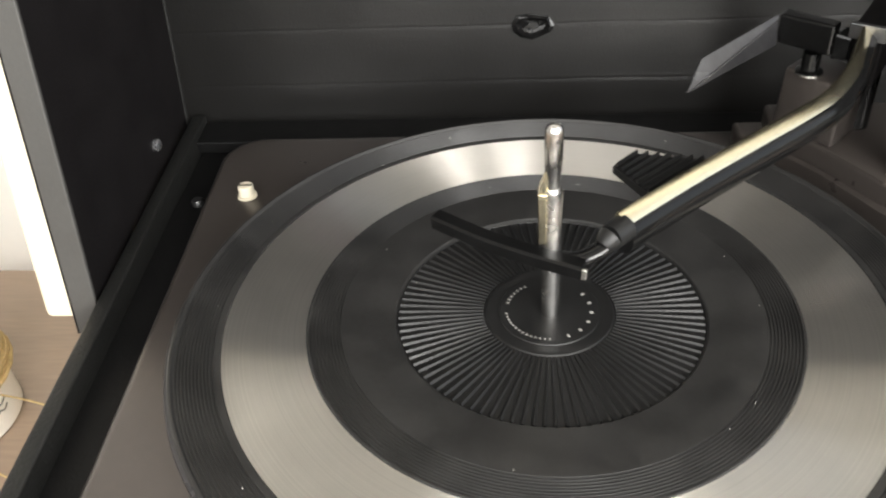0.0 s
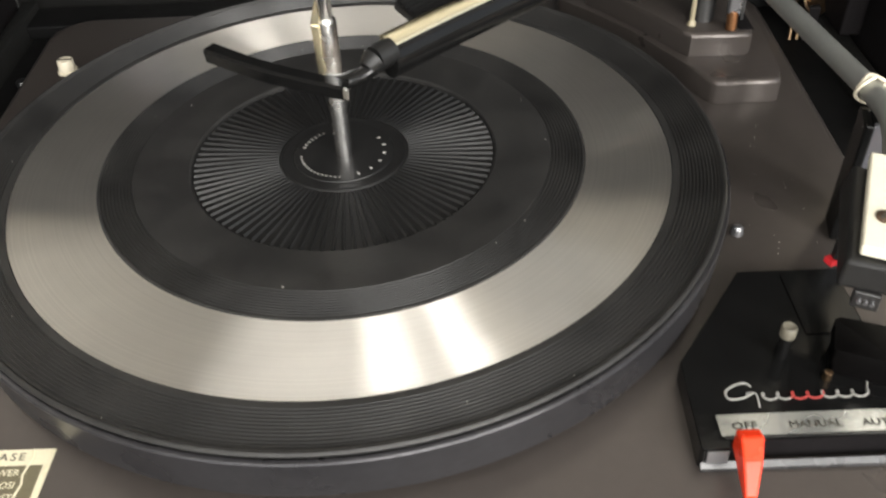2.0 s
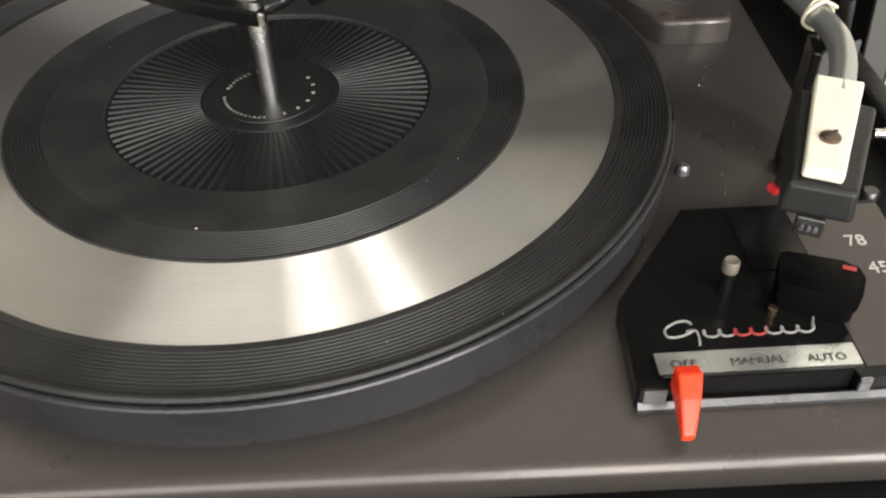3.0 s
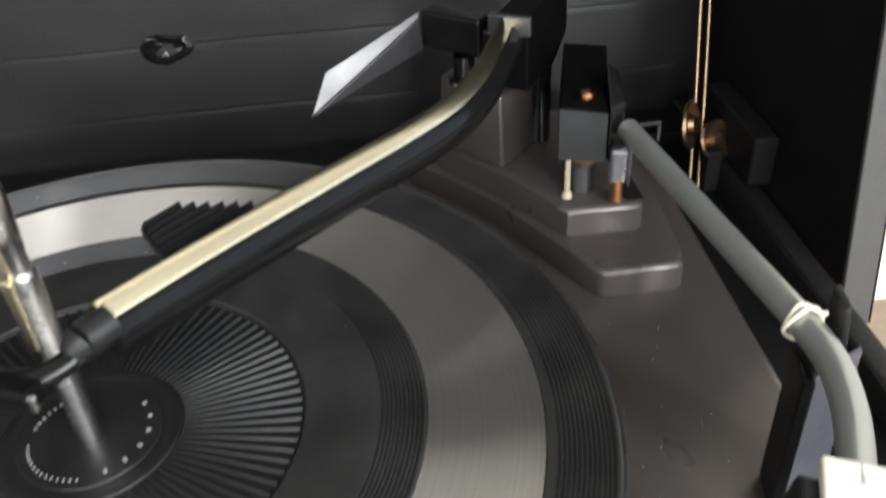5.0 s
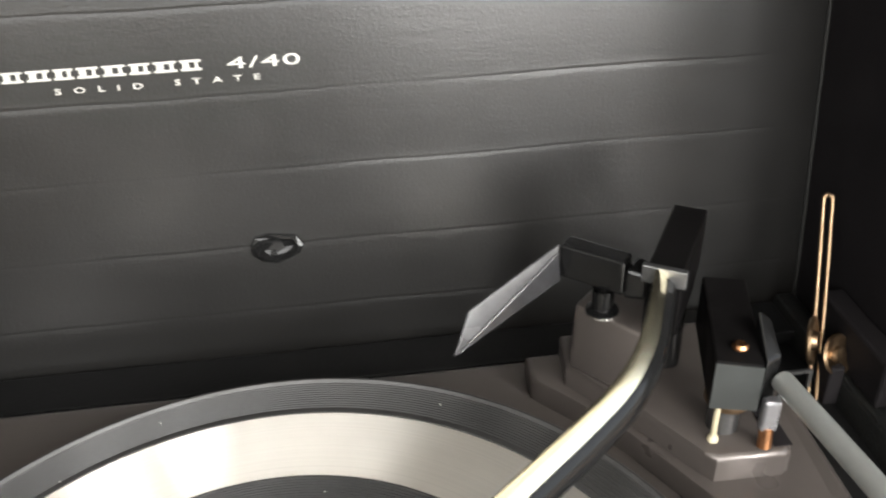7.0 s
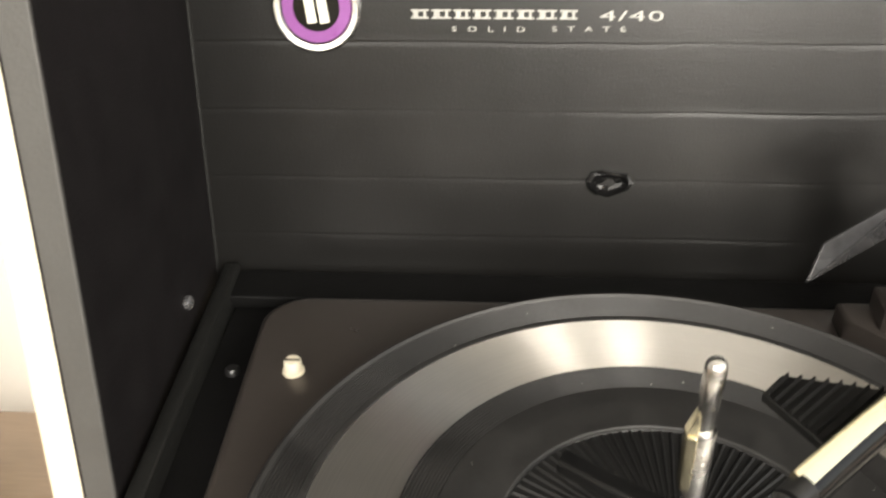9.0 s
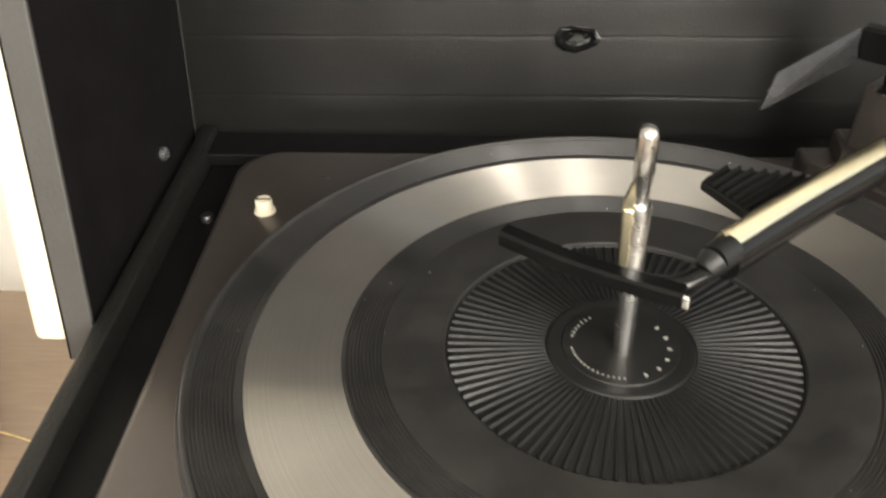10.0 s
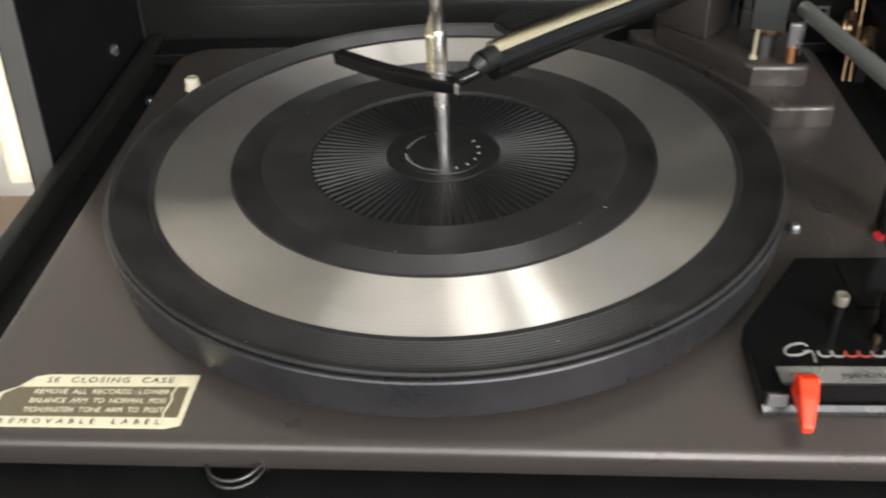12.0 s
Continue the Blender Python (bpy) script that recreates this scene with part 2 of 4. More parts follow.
def rounded(points, radii, steps=6):
    """An outline whose corners are rounded."""
    out = []
    n = len(points)
    for i, p in enumerate(points):
        r = radii[i] if isinstance(radii, (list, tuple)) else radii
        p = Vector(p)
        a, b = (Vector(points[i - 1]) - p), (Vector(points[(i + 1) % n]) - p)
        if r <= 0:
            out.append(p)
            continue
        a.normalize(), b.normalize()
        half = a.angle(b) / 2
        d = r / math.tan(half)
        c = p + (a + b).normalized() * (r / math.sin(half))
        s, e = p + a * d - c, p + b * d - c
        for k in range(steps + 1):
            v = s.lerp(e, k / steps)
            out.append(c + v.normalized() * r)
    return out


def prism(outline, z0, z1, bevel=0.0, segments=2, top_only=True):
    bm = bmesh.new()
    low = [bm.verts.new((p[0], p[1], z0)) for p in outline]
    high = [bm.verts.new((p[0], p[1], z1)) for p in outline]
    n = len(outline)
    bm.faces.new(high)
    bm.faces.new(list(reversed(low)))
    for i in range(n):
        bm.faces.new((low[i], low[(i + 1) % n], high[(i + 1) % n], high[i]))
    if bevel > 0:
        tops = [e for e in bm.edges if all(v.co.z > z1 - 1e-6 for v in e.verts)]
        bmesh.ops.bevel(bm, geom=tops, offset=bevel, segments=segments, profile=0.5, affect="EDGES", clamp_overlap=True)
    return bm


def lathe(profile, x=0, y=0, steps=64, closed=False):
    bm = bmesh.new()
    rings = []
    for k in range(steps):
        a = 2 * math.pi * k / steps
        rings.append([bm.verts.new((x + r * math.cos(a), y + r * math.sin(a), z)) for r, z in profile])
    n = len(profile)
    for k in range(steps):
        a, b = rings[k], rings[(k + 1) % steps]
        for i in range(n if closed else n - 1):
            j = (i + 1) % n
            bm.faces.new((a[i], b[i], b[j], a[j]))
    bmesh.ops.remove_doubles(bm, verts=bm.verts, dist=1e-6)
    return bm


def spline(points, steps=8):
    """A smooth line through points."""
    ps = [Vector(p) for p in points]
    out = []
    for i in range(len(ps) - 1):
        a, b = ps[max(i - 1, 0)], ps[i]
        c, d = ps[i + 1], ps[min(i + 2, len(ps) - 1)]
        for k in range(steps):
            t = k / steps
            out.append(0.5 * ((2 * b) + (c - a) * t + (2 * a - 5 * b + 4 * c - d) * t * t + (3 * b - a - 3 * c + d) * t ** 3))
    out.append(ps[-1])
    return out


def tube(path, radius, sides=12, flat=1.0, ends=True, loop=False):
    """A tube along a line; flat squeezes it upwards."""
    bm = bmesh.new()
    ps = [Vector(p) for p in path]
    n = len(ps)
    rings = []
    for i, p in enumerate(ps):
        a = ps[(i - 1) % n] if loop else ps[max(i - 1, 0)]
        b = ps[(i + 1) % n] if loop else ps[min(i + 1, n - 1)]
        d = (b - a).normalized()
        side = d.cross(Vector((0, 0, 1)))
        side = side.normalized() if side.length > 0.05 else Vector((1, 0, 0))
        up = side.cross(d)
        r = radius(i / (n - 1)) if callable(radius) else radius
        rings.append([bm.verts.new(p + r * (math.cos(u) * side + flat * math.sin(u) * up)) for u in [2 * math.pi * k / sides for k in range(sides)]])
    for i in range(n if loop else n - 1):
        a, b = rings[i], rings[(i + 1) % n]
        for k in range(sides):
            bm.faces.new((a[k], a[(k + 1) % sides], b[(k + 1) % sides], b[k]))
    if ends and not loop:
        bm.faces.new(rings[0])
        bm.faces.new(list(reversed(rings[-1])))
    return bm


def rod(a, b, r, sides=20, bevel=0.0):
    bm = tube([a, b], r, sides)
    return bevelled(bm, bevel)


def join(*bms):
    out = bmesh.new()
    for b in bms:
        me = bpy.data.meshes.new("joined")
        b.to_mesh(me)
        b.free()
        out.from_mesh(me)
        bpy.data.meshes.remove(me)
    return out


def moved(bm, m):
    bm.transform(m)
    return bm


def words(name, text, size, m, mat, parent, depth=0.00015, width=1.0, spacing=1.0, label=""):
    """Printed words as a thin mesh; m places the middle of the line."""
    data = bpy.data.curves.new(name, "FONT")
    data.body, data.size, data.extrude, data.space_character = text, size, depth, spacing
    data.align_x, data.align_y = "CENTER", "CENTER"
    data.resolution_u = 3
    ob = bpy.data.objects.new(name, data)
    scene.collection.objects.link(ob)
    bpy.context.view_layer.update()
    me = bpy.data.meshes.new_from_object(ob)
    bpy.data.objects.remove(ob)
    bm = bmesh.new()
    bm.from_mesh(me)
    bpy.data.meshes.remove(me)
    bm.transform(m @ Matrix.Diagonal((width, 1, 1, 1)))
    return part(name, bm, mat, parent, label)

# ---- the room, the table ----
TABLE = -0.15
FLOOR, CEIL = -0.90, 1.70
WEST, EAST, SOUTH, NORTH = -2.2, 1.75, -1.65, 1.4


def wall_with_window(name, y0, y1, x0, x1, z0, z1, label):
    bm = join(box(WEST - 0.1, x0, y0, y1, FLOOR, CEIL), box(x1, EAST + 0.1, y0, y1, FLOOR, CEIL),
              box(x0, x1, y0, y1, FLOOR, z0), box(x0, x1, y0, y1, z1, CEIL))
    return tagged(part(name, bm, plaster), label, "wall", kind="structure")


wall_with_window("wall_south", SOUTH - 0.12, SOUTH, -1.56, 1.56, 0.12, 1.58, "white plastered wall with a window opening")
wall_with_window("wall_north", NORTH, NORTH + 0.12, -1.65, -0.55, -0.1, 1.1, "white plastered wall with a window opening")
tagged(part("wall_west", box(WEST - 0.1, WEST, SOUTH, NORTH, FLOOR, CEIL), plaster), "plain white plastered wall", "wall", kind="structure")
tagged(part("wall_east", join(box(EAST, EAST + 0.12, SOUTH, -1.18, FLOOR, CEIL), box(EAST, EAST + 0.12, 0.28, NORTH, FLOOR, CEIL), box(EAST, EAST + 0.12, -1.18, 0.28, FLOOR, 0.0), box(EAST, EAST + 0.12, -1.18, 0.28, 1.5, CEIL)), plaster), "white plastered wall with a window opening", "wall", kind="structure")
tagged(part("ceiling", box(WEST - 0.1, EAST + 0.1, SOUTH - 0.12, NORTH + 0.12, CEIL, CEIL + 0.1), plaster), "plain white plastered ceiling", "ceiling", kind="structure")
tagged(part("floor", box(WEST - 0.1, EAST + 0.1, SOUTH - 0.12, NORTH + 0.12, FLOOR - 0.1, FLOOR), floor_wood), "brown wooden floor under the table", "floor", kind="structure")


def curtain():
    """A sheer white curtain with soft folds, hung close behind the table."""
    bm = bmesh.new()
    n = 220
    cols = []
    for i in range(n + 1):
        x = -1.6 + 3.0 * i / n
        y = 0.275 + 0.010 * math.sin(x * 31) + 0.006 * math.sin(x * 73 + 1.0)
        cols.append([bm.verts.new((x, y, z)) for z in (-0.80, 1.5)])
    for a, b in zip(cols, cols[1:]):
        bm.faces.new((a[0], b[0], b[1], a[1]))
    m = material("sheer_curtain", (0.86, 0.84, 0.78), 0.9, 0, 0.03, 20)
    nt = m.node_tree
    tr = nt.nodes.new("ShaderNodeBsdfTranslucent")
    tr.inputs[0].default_value = (0.90, 0.87, 0.80, 1)
    mix = nt.nodes.new("ShaderNodeMixShader")
    mix.inputs[0].default_value = 0.6
    nt.links.new(node_of(m, "ShaderNodeBsdfPrincipled").outputs[0], mix.inputs[1])
    nt.links.new(tr.outputs[0], mix.inputs[2])
    nt.links.new(mix.outputs[0], nt.nodes["Material Output"].inputs[0])
    return tagged(part("curtain", bm, m, smooth=60), "sheer white window curtain glowing in daylight", "curtain")


curtain()


def table():
    t = empty("table", 0.0, -0.2, FLOOR)
    part("tabletop", box(-1.1, 1.1, -0.685, 0.236, TABLE - 0.03, TABLE, 0.003), table_wood, t)
    for x in (-1.02, 1.02):
        for y in (-0.62, 0.17):
            part("leg", hull([(x + sx * w, y + sy * w, z) for z, w in ((FLOOR, 0.022), (TABLE - 0.031, 0.032)) for sx in (-1, 1) for sy in (-1, 1)], 0.003), table_wood, t)
    return tagged(t, "brown wooden table under the record player case", "table")


table()


def twine_spool(x, y):
    s = empty("twine_spool", x, y, TABLE)
    part("paper_core", lathe([(0.0, TABLE + 0.001), (0.040, TABLE + 0.001), (0.040, TABLE + 0.003), (0.0385, TABLE + 0.030), (0.0355, TABLE + 0.036), (0.0320, TABLE + 0.088), (0.027, TABLE + 0.089), (0.027, TABLE + 0.086), (0, TABLE + 0.086)], x, y, 48), label_paper, s, "white printed paper core", 40)
    line = []
    for k in range(420):
        a = k * 0.262
        turn = a / (2 * math.pi)
        z = TABLE + 0.034 + 0.014 * (0.5 + 0.5 * math.sin(a * 0.111)) + 0.0022 * math.sin(a + turn)
        r = 0.0400 + 0.0036 * math.sin(a * 0.037) ** 2 + 0.0012 * math.sin(turn * 2.3)
        line.append((x + r * math.cos(a), y + r * math.sin(a), z))
    part("twine_winding", tube(line, 0.0013, 6), twine, s, "loosely wound straw-coloured twine", 60)
    for a, z, w in ((-60, 0.022, 14), (-52, 0.018, 22), (-56, 0.014, 18), (-20, 0.020, 20), (-14, 0.015, 12)):
        arc = [(x + 0.0402 * math.cos(radians(a + w * i / 8)), y + 0.0402 * math.sin(radians(a + w * i / 8)), TABLE + z + 0.001 * math.sin(i)) for i in range(9)]
        part("printed_line", tube(arc, 0.0004, 5), dark_ink, s)
    loose = spline([(x + 0.038, y - 0.01, TABLE + 0.034), (x + 0.054, y + 0.004, TABLE + 0.010), (x + 0.078, y - 0.002, TABLE + 0.003), (x + 0.092, y - 0.020, TABLE + 0.0015), (x + 0.088, y - 0.034, TABLE + 0.0015), (x + 0.066, y - 0.046, TABLE + 0.0012), (x + 0.046, y - 0.040, TABLE + 0.0012)])
    part("loose_end", tube(loose, 0.0006, 6), twine, s, "", 60)
    return tagged(s, "spool of straw-coloured twine on a white paper core", "spool")


twine_spool(-0.350, 0.092)

# ---- the case and its open lid ----
LEAN_BACK = 0.15


def back(z):
    return 0.2015 + LEAN_BACK * z


def case():
    c = empty("record_player_case", 0.02, 0.0, TABLE)
    part("inner_board", box(-0.188, 0.228, -0.196, 0.194, -0.028, -0.016), board_black, c, "black board under the deck")
    lo = [(-0.1865, -0.21), (-0.1785, -0.21), (-0.1905, 0.196), (-0.1985, 0.196)]
    part("side_rim", prism(lo, -0.03, -0.004, 0.0015), rim_vinyl, c, "charcoal grained rim", 50)
    ro = [(0.2265, -0.21), (0.236, -0.21), (0.2395, 0.196), (0.230, 0.196)]
    part("side_rim", prism(ro, -0.03, -0.004, 0.0015), rim_vinyl, c, "charcoal grained rim", 50)
    part("front_rim", box(-0.1783, 0.2263, -0.21, -0.1965, -0.03, -0.004, 0.0015), rim_vinyl, c, "charcoal grained rim")
    part("back_rim", box(-0.192, 0.2295, 0.172, 0.196, -0.0158, -0.0085, 0.001), board_black, c)
    part("body", hull([(x, y, z) for z in (TABLE, -0.0305) for x, y in ((-0.1865, -0.21), (0.236, -0.21), (0.2395, 0.22), (-0.1985, 0.22))], 0.004), cream_vinyl, c, "cream vinyl covering", 50)
    for x, y in ((-0.1763, 0.1218), (0.212, -0.034)):
        part("bolt", lathe([(0.0034, -0.0158), (0.0034, -0.0138), (0.0026, -0.0128), (0, -0.0126)], x, y, 20), dark_steel, c, "small dark steel bolt head", 40)
    for x in (-0.0608, 0.18):
        coil = [(x + 0.0095 * math.cos(a), -0.1455 + 0.0095 * math.sin(a), -0.0155 + 0.0033 * a / (2 * math.pi)) for a in [i * 0.3 for i in range(42)]]
        part("suspension_spring", tube(coil, 0.0006, 8), dark_steel, c, "steel coil spring under the deck", 60)
    return tagged(c, "open portable record player case with charcoal rim", "case")


case()


def slab(x0, x1, base, z0, z1, thick):
    """A leaning panel; base(z) is its front face."""
    return hull([(x, base(z) + d, z) for x in (x0, x1) for z in (z0, z1) for d in (0, thick)])


def lid():
    c = empty("lid", 0.02, 0.21, -0.02)
    x0, x1, top = -0.2045, 0.2430, 0.32
    grooves = [0.0107, 0.0415, 0.0757, 0.1082, 0.1435, 0.177, 0.211, 0.245, 0.279]
    bm = bmesh.new()
    cols = 90
    rows = {round(-0.018 + 0.0065 * k, 4): 0.0 for k in range(53)}
    for z in grooves:
        for near in [k for k in rows if abs(k - z) < 0.0035]:
            del rows[near]
        rows.update({z - 0.0030: 0.0, z - 0.0007: 0.0, z - 0.0003: 0.00010, z + 0.0001: 0.00010, z + 0.0005: -0.00006, z + 0.0012: 0.0, z + 0.0034: 0.0})
    rows = sorted(rows.items())
    grid = []
    for z, d in rows:
        line = []
        for i in range(cols + 1):
            x = x0 + (x1 - x0) * i / cols
            w = 0.0006 * noise.noise(Vector((x * 25, z * 4, 1.5)))
            deep = d * max(0.15, 0.5 + 0.8 * noise.noise(Vector((x * 9, z * 60, 4))))
            zz = z + (w if 0 < len(grid) < len(rows) - 1 else 0)
            line.append(bm.verts.new((x, back(zz) + deep + 0.0005 * noise.noise(Vector((x * 11, z * 11, 7))), zz)))
        grid.append(line)
    for a, b in zip(grid, grid[1:]):
        for i in range(cols):
            bm.faces.new((a[i], a[i + 1], b[i + 1], b[i]))
    part("back_lining", bm, vinyl, c, "creased black leatherette lining", 50)
    part("back_panel", slab(x0 - 0.010, x1 + 0.010, lambda z: back(z) + 0.0035, -0.018, top, 0.012), liner, c)
    for side, xa, xb in ((-1, x0 - 0.0105, x0), (1, x1, x1 + 0.0105)):
        front = 0.036 if side < 0 else 0.052
        toe = 0.008 if side < 0 else 0.0
        part("side_panel", hull([(x + t, y, z) for x in (xa, xb) for z in (-0.018, top) for y, t in ((front + 0.0025 + 0.17 * z, toe), (back(z) + 0.003, 0))]), liner, c, "black inner side")
        xa, xb = xa + toe, xb + toe
        part("edge_strip", hull([(x, front + 0.17 * z + d, z) for x in (xa - 0.0005, xb + 0.0004) for z in (-0.024, top) for d in (0, 0.0023)], 0.0006), edge_vinyl, c, "grey grained edge strip")
        sa, sb = (xa - 0.0165, xa - 0.0015) if side < 0 else (xb + 0.0015, xb + 0.0165)
        # black strip filling the gap between edge strip and outer shell
        ga, gb = (sb + 0.0001, xa - 0.0006) if side < 0 else (xb + 0.0006, sa - 0.0001)
        part("edge_piping", hull([(x, front + 0.17 * z + d, z) for x in (ga, gb) for z in (-0.024, top) for d in (0.0005, 0.004)]), liner, c, "thin black strip in the gap")
        part("outer_shell", hull([(x, y, z) for x in (sa, sb) for z in (-0.019, top + 0.01) for y in (front + 0.004 + 0.17 * z, back(z) + 0.03)], 0.003), cream_vinyl, c, "cream vinyl outer covering", 50)
    part("top_panel", hull([(x, y, top + d) for x in (x0 - 0.0105, x1 + 0.0105) for d in (0.0005, 0.0095) for y in (0.05 + 0.17 * top, back(top) + 0.012)]), liner, c)
    part("outer_shell", hull([(x, back(z) + d, z) for x in (x0 - 0.009, x1 + 0.009) for z in (-0.018, top) for d in (0.016, 0.029)], 0.001), cream_vinyl, c, "cream vinyl outer covering")

    # thin tubes added for the lit line down each inner corner crease
    for x in (x0 + 0.0006, x1 - 0.0006):
        part("corner_piping", tube([(x, back(z) - 0.0004, z) for z in (-0.016, 0.1, 0.2, top - 0.001)], 0.0009, 10), rim_vinyl, c, "thin grey tube for the lit corner crease", 60)
    m = Matrix.Translation((x0 + 0.0046, 0.1448, 0.0065)) @ Matrix.Rotation(radians(90), 4, "Y")
    part("side_screw", moved(lathe([(0.0034, -0.003), (0.0034, 0.0004), (0.0024, 0.0014), (0, 0.0017)], 0, 0, 20), m), satin_grey, c, "small steel screw head", 40)

    def on_wall(x, z, out=0.0006):
        return Matrix.Translation((x, back(z) - out, z)) @ Matrix.Rotation(radians(90 - 8.53), 4, "X")

    # maker's line: plain slab shapes, a stem and serifs for each sign
    xs = -0.0990
    for k, w in enumerate((0.0095, 0.0105, 0.0088, 0.0098, 0.0104, 0.0095, 0.0104, 0.0095)):
        m = on_wall(xs + w / 2, 0.1212)
        for dx, dy, sx, sy in ((0, 0.0017, w * 0.86, 0.0008), (0, -0.0017, w * 0.86, 0.0008), (-w * 0.20, 0, w * 0.26, 0.0034), (w * 0.24, 0.0002, w * 0.13, 0.0034)):
            b = bmesh.new()
            bmesh.ops.create_cube(b, size=1, matrix=m @ Matrix.Translation((dx, dy, 0.0)) @ Matrix.Diagonal((sx, sy, 0.0004, 1)))
            part("printed_bar", b, wall_ink, c)
        xs += w
    words("printed_number", "4/40", 0.0064, on_wall(0.0036, 0.1206), wall_ink, c, 0.0002, 2.45, 1.08, "worn white numerals")
    words("lettering", "SOLID", 0.0033, on_wall(-0.0622, 0.1144), wall_ink, c, 0.0002, 1.75, 2.6, "small white printed words")
    words("lettering", "STATE", 0.0033, on_wall(-0.0157, 0.1147), wall_ink, c, 0.0002, 1.75, 2.55, "small white printed words")

    # torn knob of the lid's fastening
    m = on_wall(-0.0008, 0.0405, 0.0)
    ring = [(-0.0122, 0.0012), (-0.0095, 0.0058), (-0.0035, 0.0068), (0.0035, 0.0058), (0.0088, 0.0052), (0.0118, 0.0005), (0.0098, -0.0030), (0.0052, -0.0052), (-0.001, -0.0072), (-0.0072, -0.0062), (-0.0112, -0.0030)]
    b = bmesh.new()
    levels = [(1.0, -0.001), (0.96, 0.0022), (0.78, 0.0030), (0.55, 0.0006), (0.25, -0.0002)]
    loops = [[b.verts.new((x * s, y * s, h + 0.0009 * noise.noise(Vector((x * 300, y * 300, s * 9))))) for x, y in ring] for s, h in levels]
    for p, q in zip(loops, loops[1:]):
        for i in range(len(ring)):
            b.faces.new((p[i], p[(i + 1) % len(ring)], q[(i + 1) % len(ring)], q[i]))
    b.faces.new(loops[-1])
    b.transform(m)
    part("fastening_boss", b, black_plastic, c, "torn black fastening boss")

    # round badge
    m = on_wall(-0.1424, 0.1240, 0.0)

    def disc(profile):
        return moved(lathe(profile, 0, 0, 64), m)

    badge = part("badge", disc([(0.0, 0.0), (0.0208, 0.0), (0.0208, 0.0022), (0.0196, 0.0032), (0.0172, 0.0030), (0.0160, 0.0018), (0, 0.0018)]), chrome, c, "round chrome badge", 35)
    part("enamel_ring", disc([(0.0160, 0.0019), (0.0160, 0.0024), (0.0110, 0.0024), (0.0110, 0.0019)]), purple, badge, "purple enamel ring")
    part("enamel_centre", disc([(0.0112, 0.0019), (0.0108, 0.0027), (0, 0.0027)]), black_plastic, badge)
    for dx in (-0.0030, 0.0030):
        b = bmesh.new()
        bmesh.ops.create_cube(b, size=1, matrix=m @ Matrix.Translation((dx, 0, 0.0029)) @ Matrix.Rotation(radians(8), 4, "Z") @ Matrix.Diagonal((0.0043, 0.0140, 0.0008, 1)))
        part("raised_bar", b, ivory, badge, "cream raised bar")
    return tagged(c, "open case lid, black leatherette lining, cream outside", "lid")


lid()


def lid_stay():
    s = empty("lid_stay", 0.2261, 0.140, -0.01)
    w = 0.0019
    loop = [(0.2192 - w, 0.134, -0.0155), (0.2228 - w, 0.148, 0.020), (0.2263 - w, 0.1648, 0.0615), (0.2263 - 0.8 * w, 0.1660, 0.0645), (0.2263, 0.1666, 0.0658), (0.2263 + 0.8 * w, 0.1660, 0.0645), (0.2263 + w, 0.1648, 0.0615), (0.2228 + w, 0.148, 0.020), (0.2192 + w, 0.134, -0.0155)]
    part("wire", tube(spline(loop, 6), 0.0009, 8), brass, s, "bent brass wire", 60)
    for place, axis, grow in (((0.2152, 0.1390, 0.0134), (0.78, -0.58, 0.20), 1.3), ((0.2268, 0.1365, 0.0063), (0.40, -0.78, 0.45), 1.12)):
        m = Matrix.Translation(place) @ Vector(axis).to_track_quat("Z", "Y").to_matrix().to_4x4() @ Matrix.Scale(grow, 4)
        part("washer", moved(lathe([(0.0016, 0), (0.0074, 0), (0.0080, 0.0008), (0.0074, 0.0016), (0.0056, 0.0008), (0.0034, 0.0010), (0.0028, 0.0026), (0, 0.0028)], 0, 0, 28), m), brass, s, "", 40)
    part("bracket", box(0.222, 0.2285, 0.130, 0.142, -0.0155, 0.004, 0.001), liner, s)
    part("stay_block", box(0.232, 0.2425, 0.112, 0.165, -0.003, 0.019, 0.0015), liner, s, "black block beside the hinge")
    return tagged(s, "brass wire lid stay with two round washers", "hinge")


lid_stay()

# ---- record changer deck ----
deck = empty("record_changer", 0.02, 0.0, -0.011)
tagged(deck, "brown-grey record changer deck in its case", "turntable")
outline = rounded([(-0.158, -0.1477), (0.1945, -0.1523), (0.2025, 0.163), (-0.167, 0.163)], [0.016, 0.016, 0.02, 0.02])
bm = bmesh.new()
cx, cy = 0.018, 0.006


def inset(d, z):
    out = []
    for p in outline:
        v = Vector((p[0] - cx, p[1] - cy))
        out.append(bm.verts.new((cx + v.x * (1 - d / 0.18), cy + v.y * (1 - d / 0.155), z)))
    return out


levels = [inset(0.0022, -0.0124), inset(0.0014, -0.0121), inset(-0.0002, -0.0042), inset(0.0006, -0.0022), inset(0.0020, -0.0007), inset(0.0042, 0.0)]
for a, b in zip(levels, levels[1:]):
    for i in range(len(a)):
        bm.faces.new((a[i], a[(i + 1) % len(a)], b[(i + 1) % len(a)], b[i]))
bm.faces.new(levels[-1])
bm.faces.new(list(reversed(levels[0])))
part("deck_plate", bm, deck_paint, deck, "", 40)

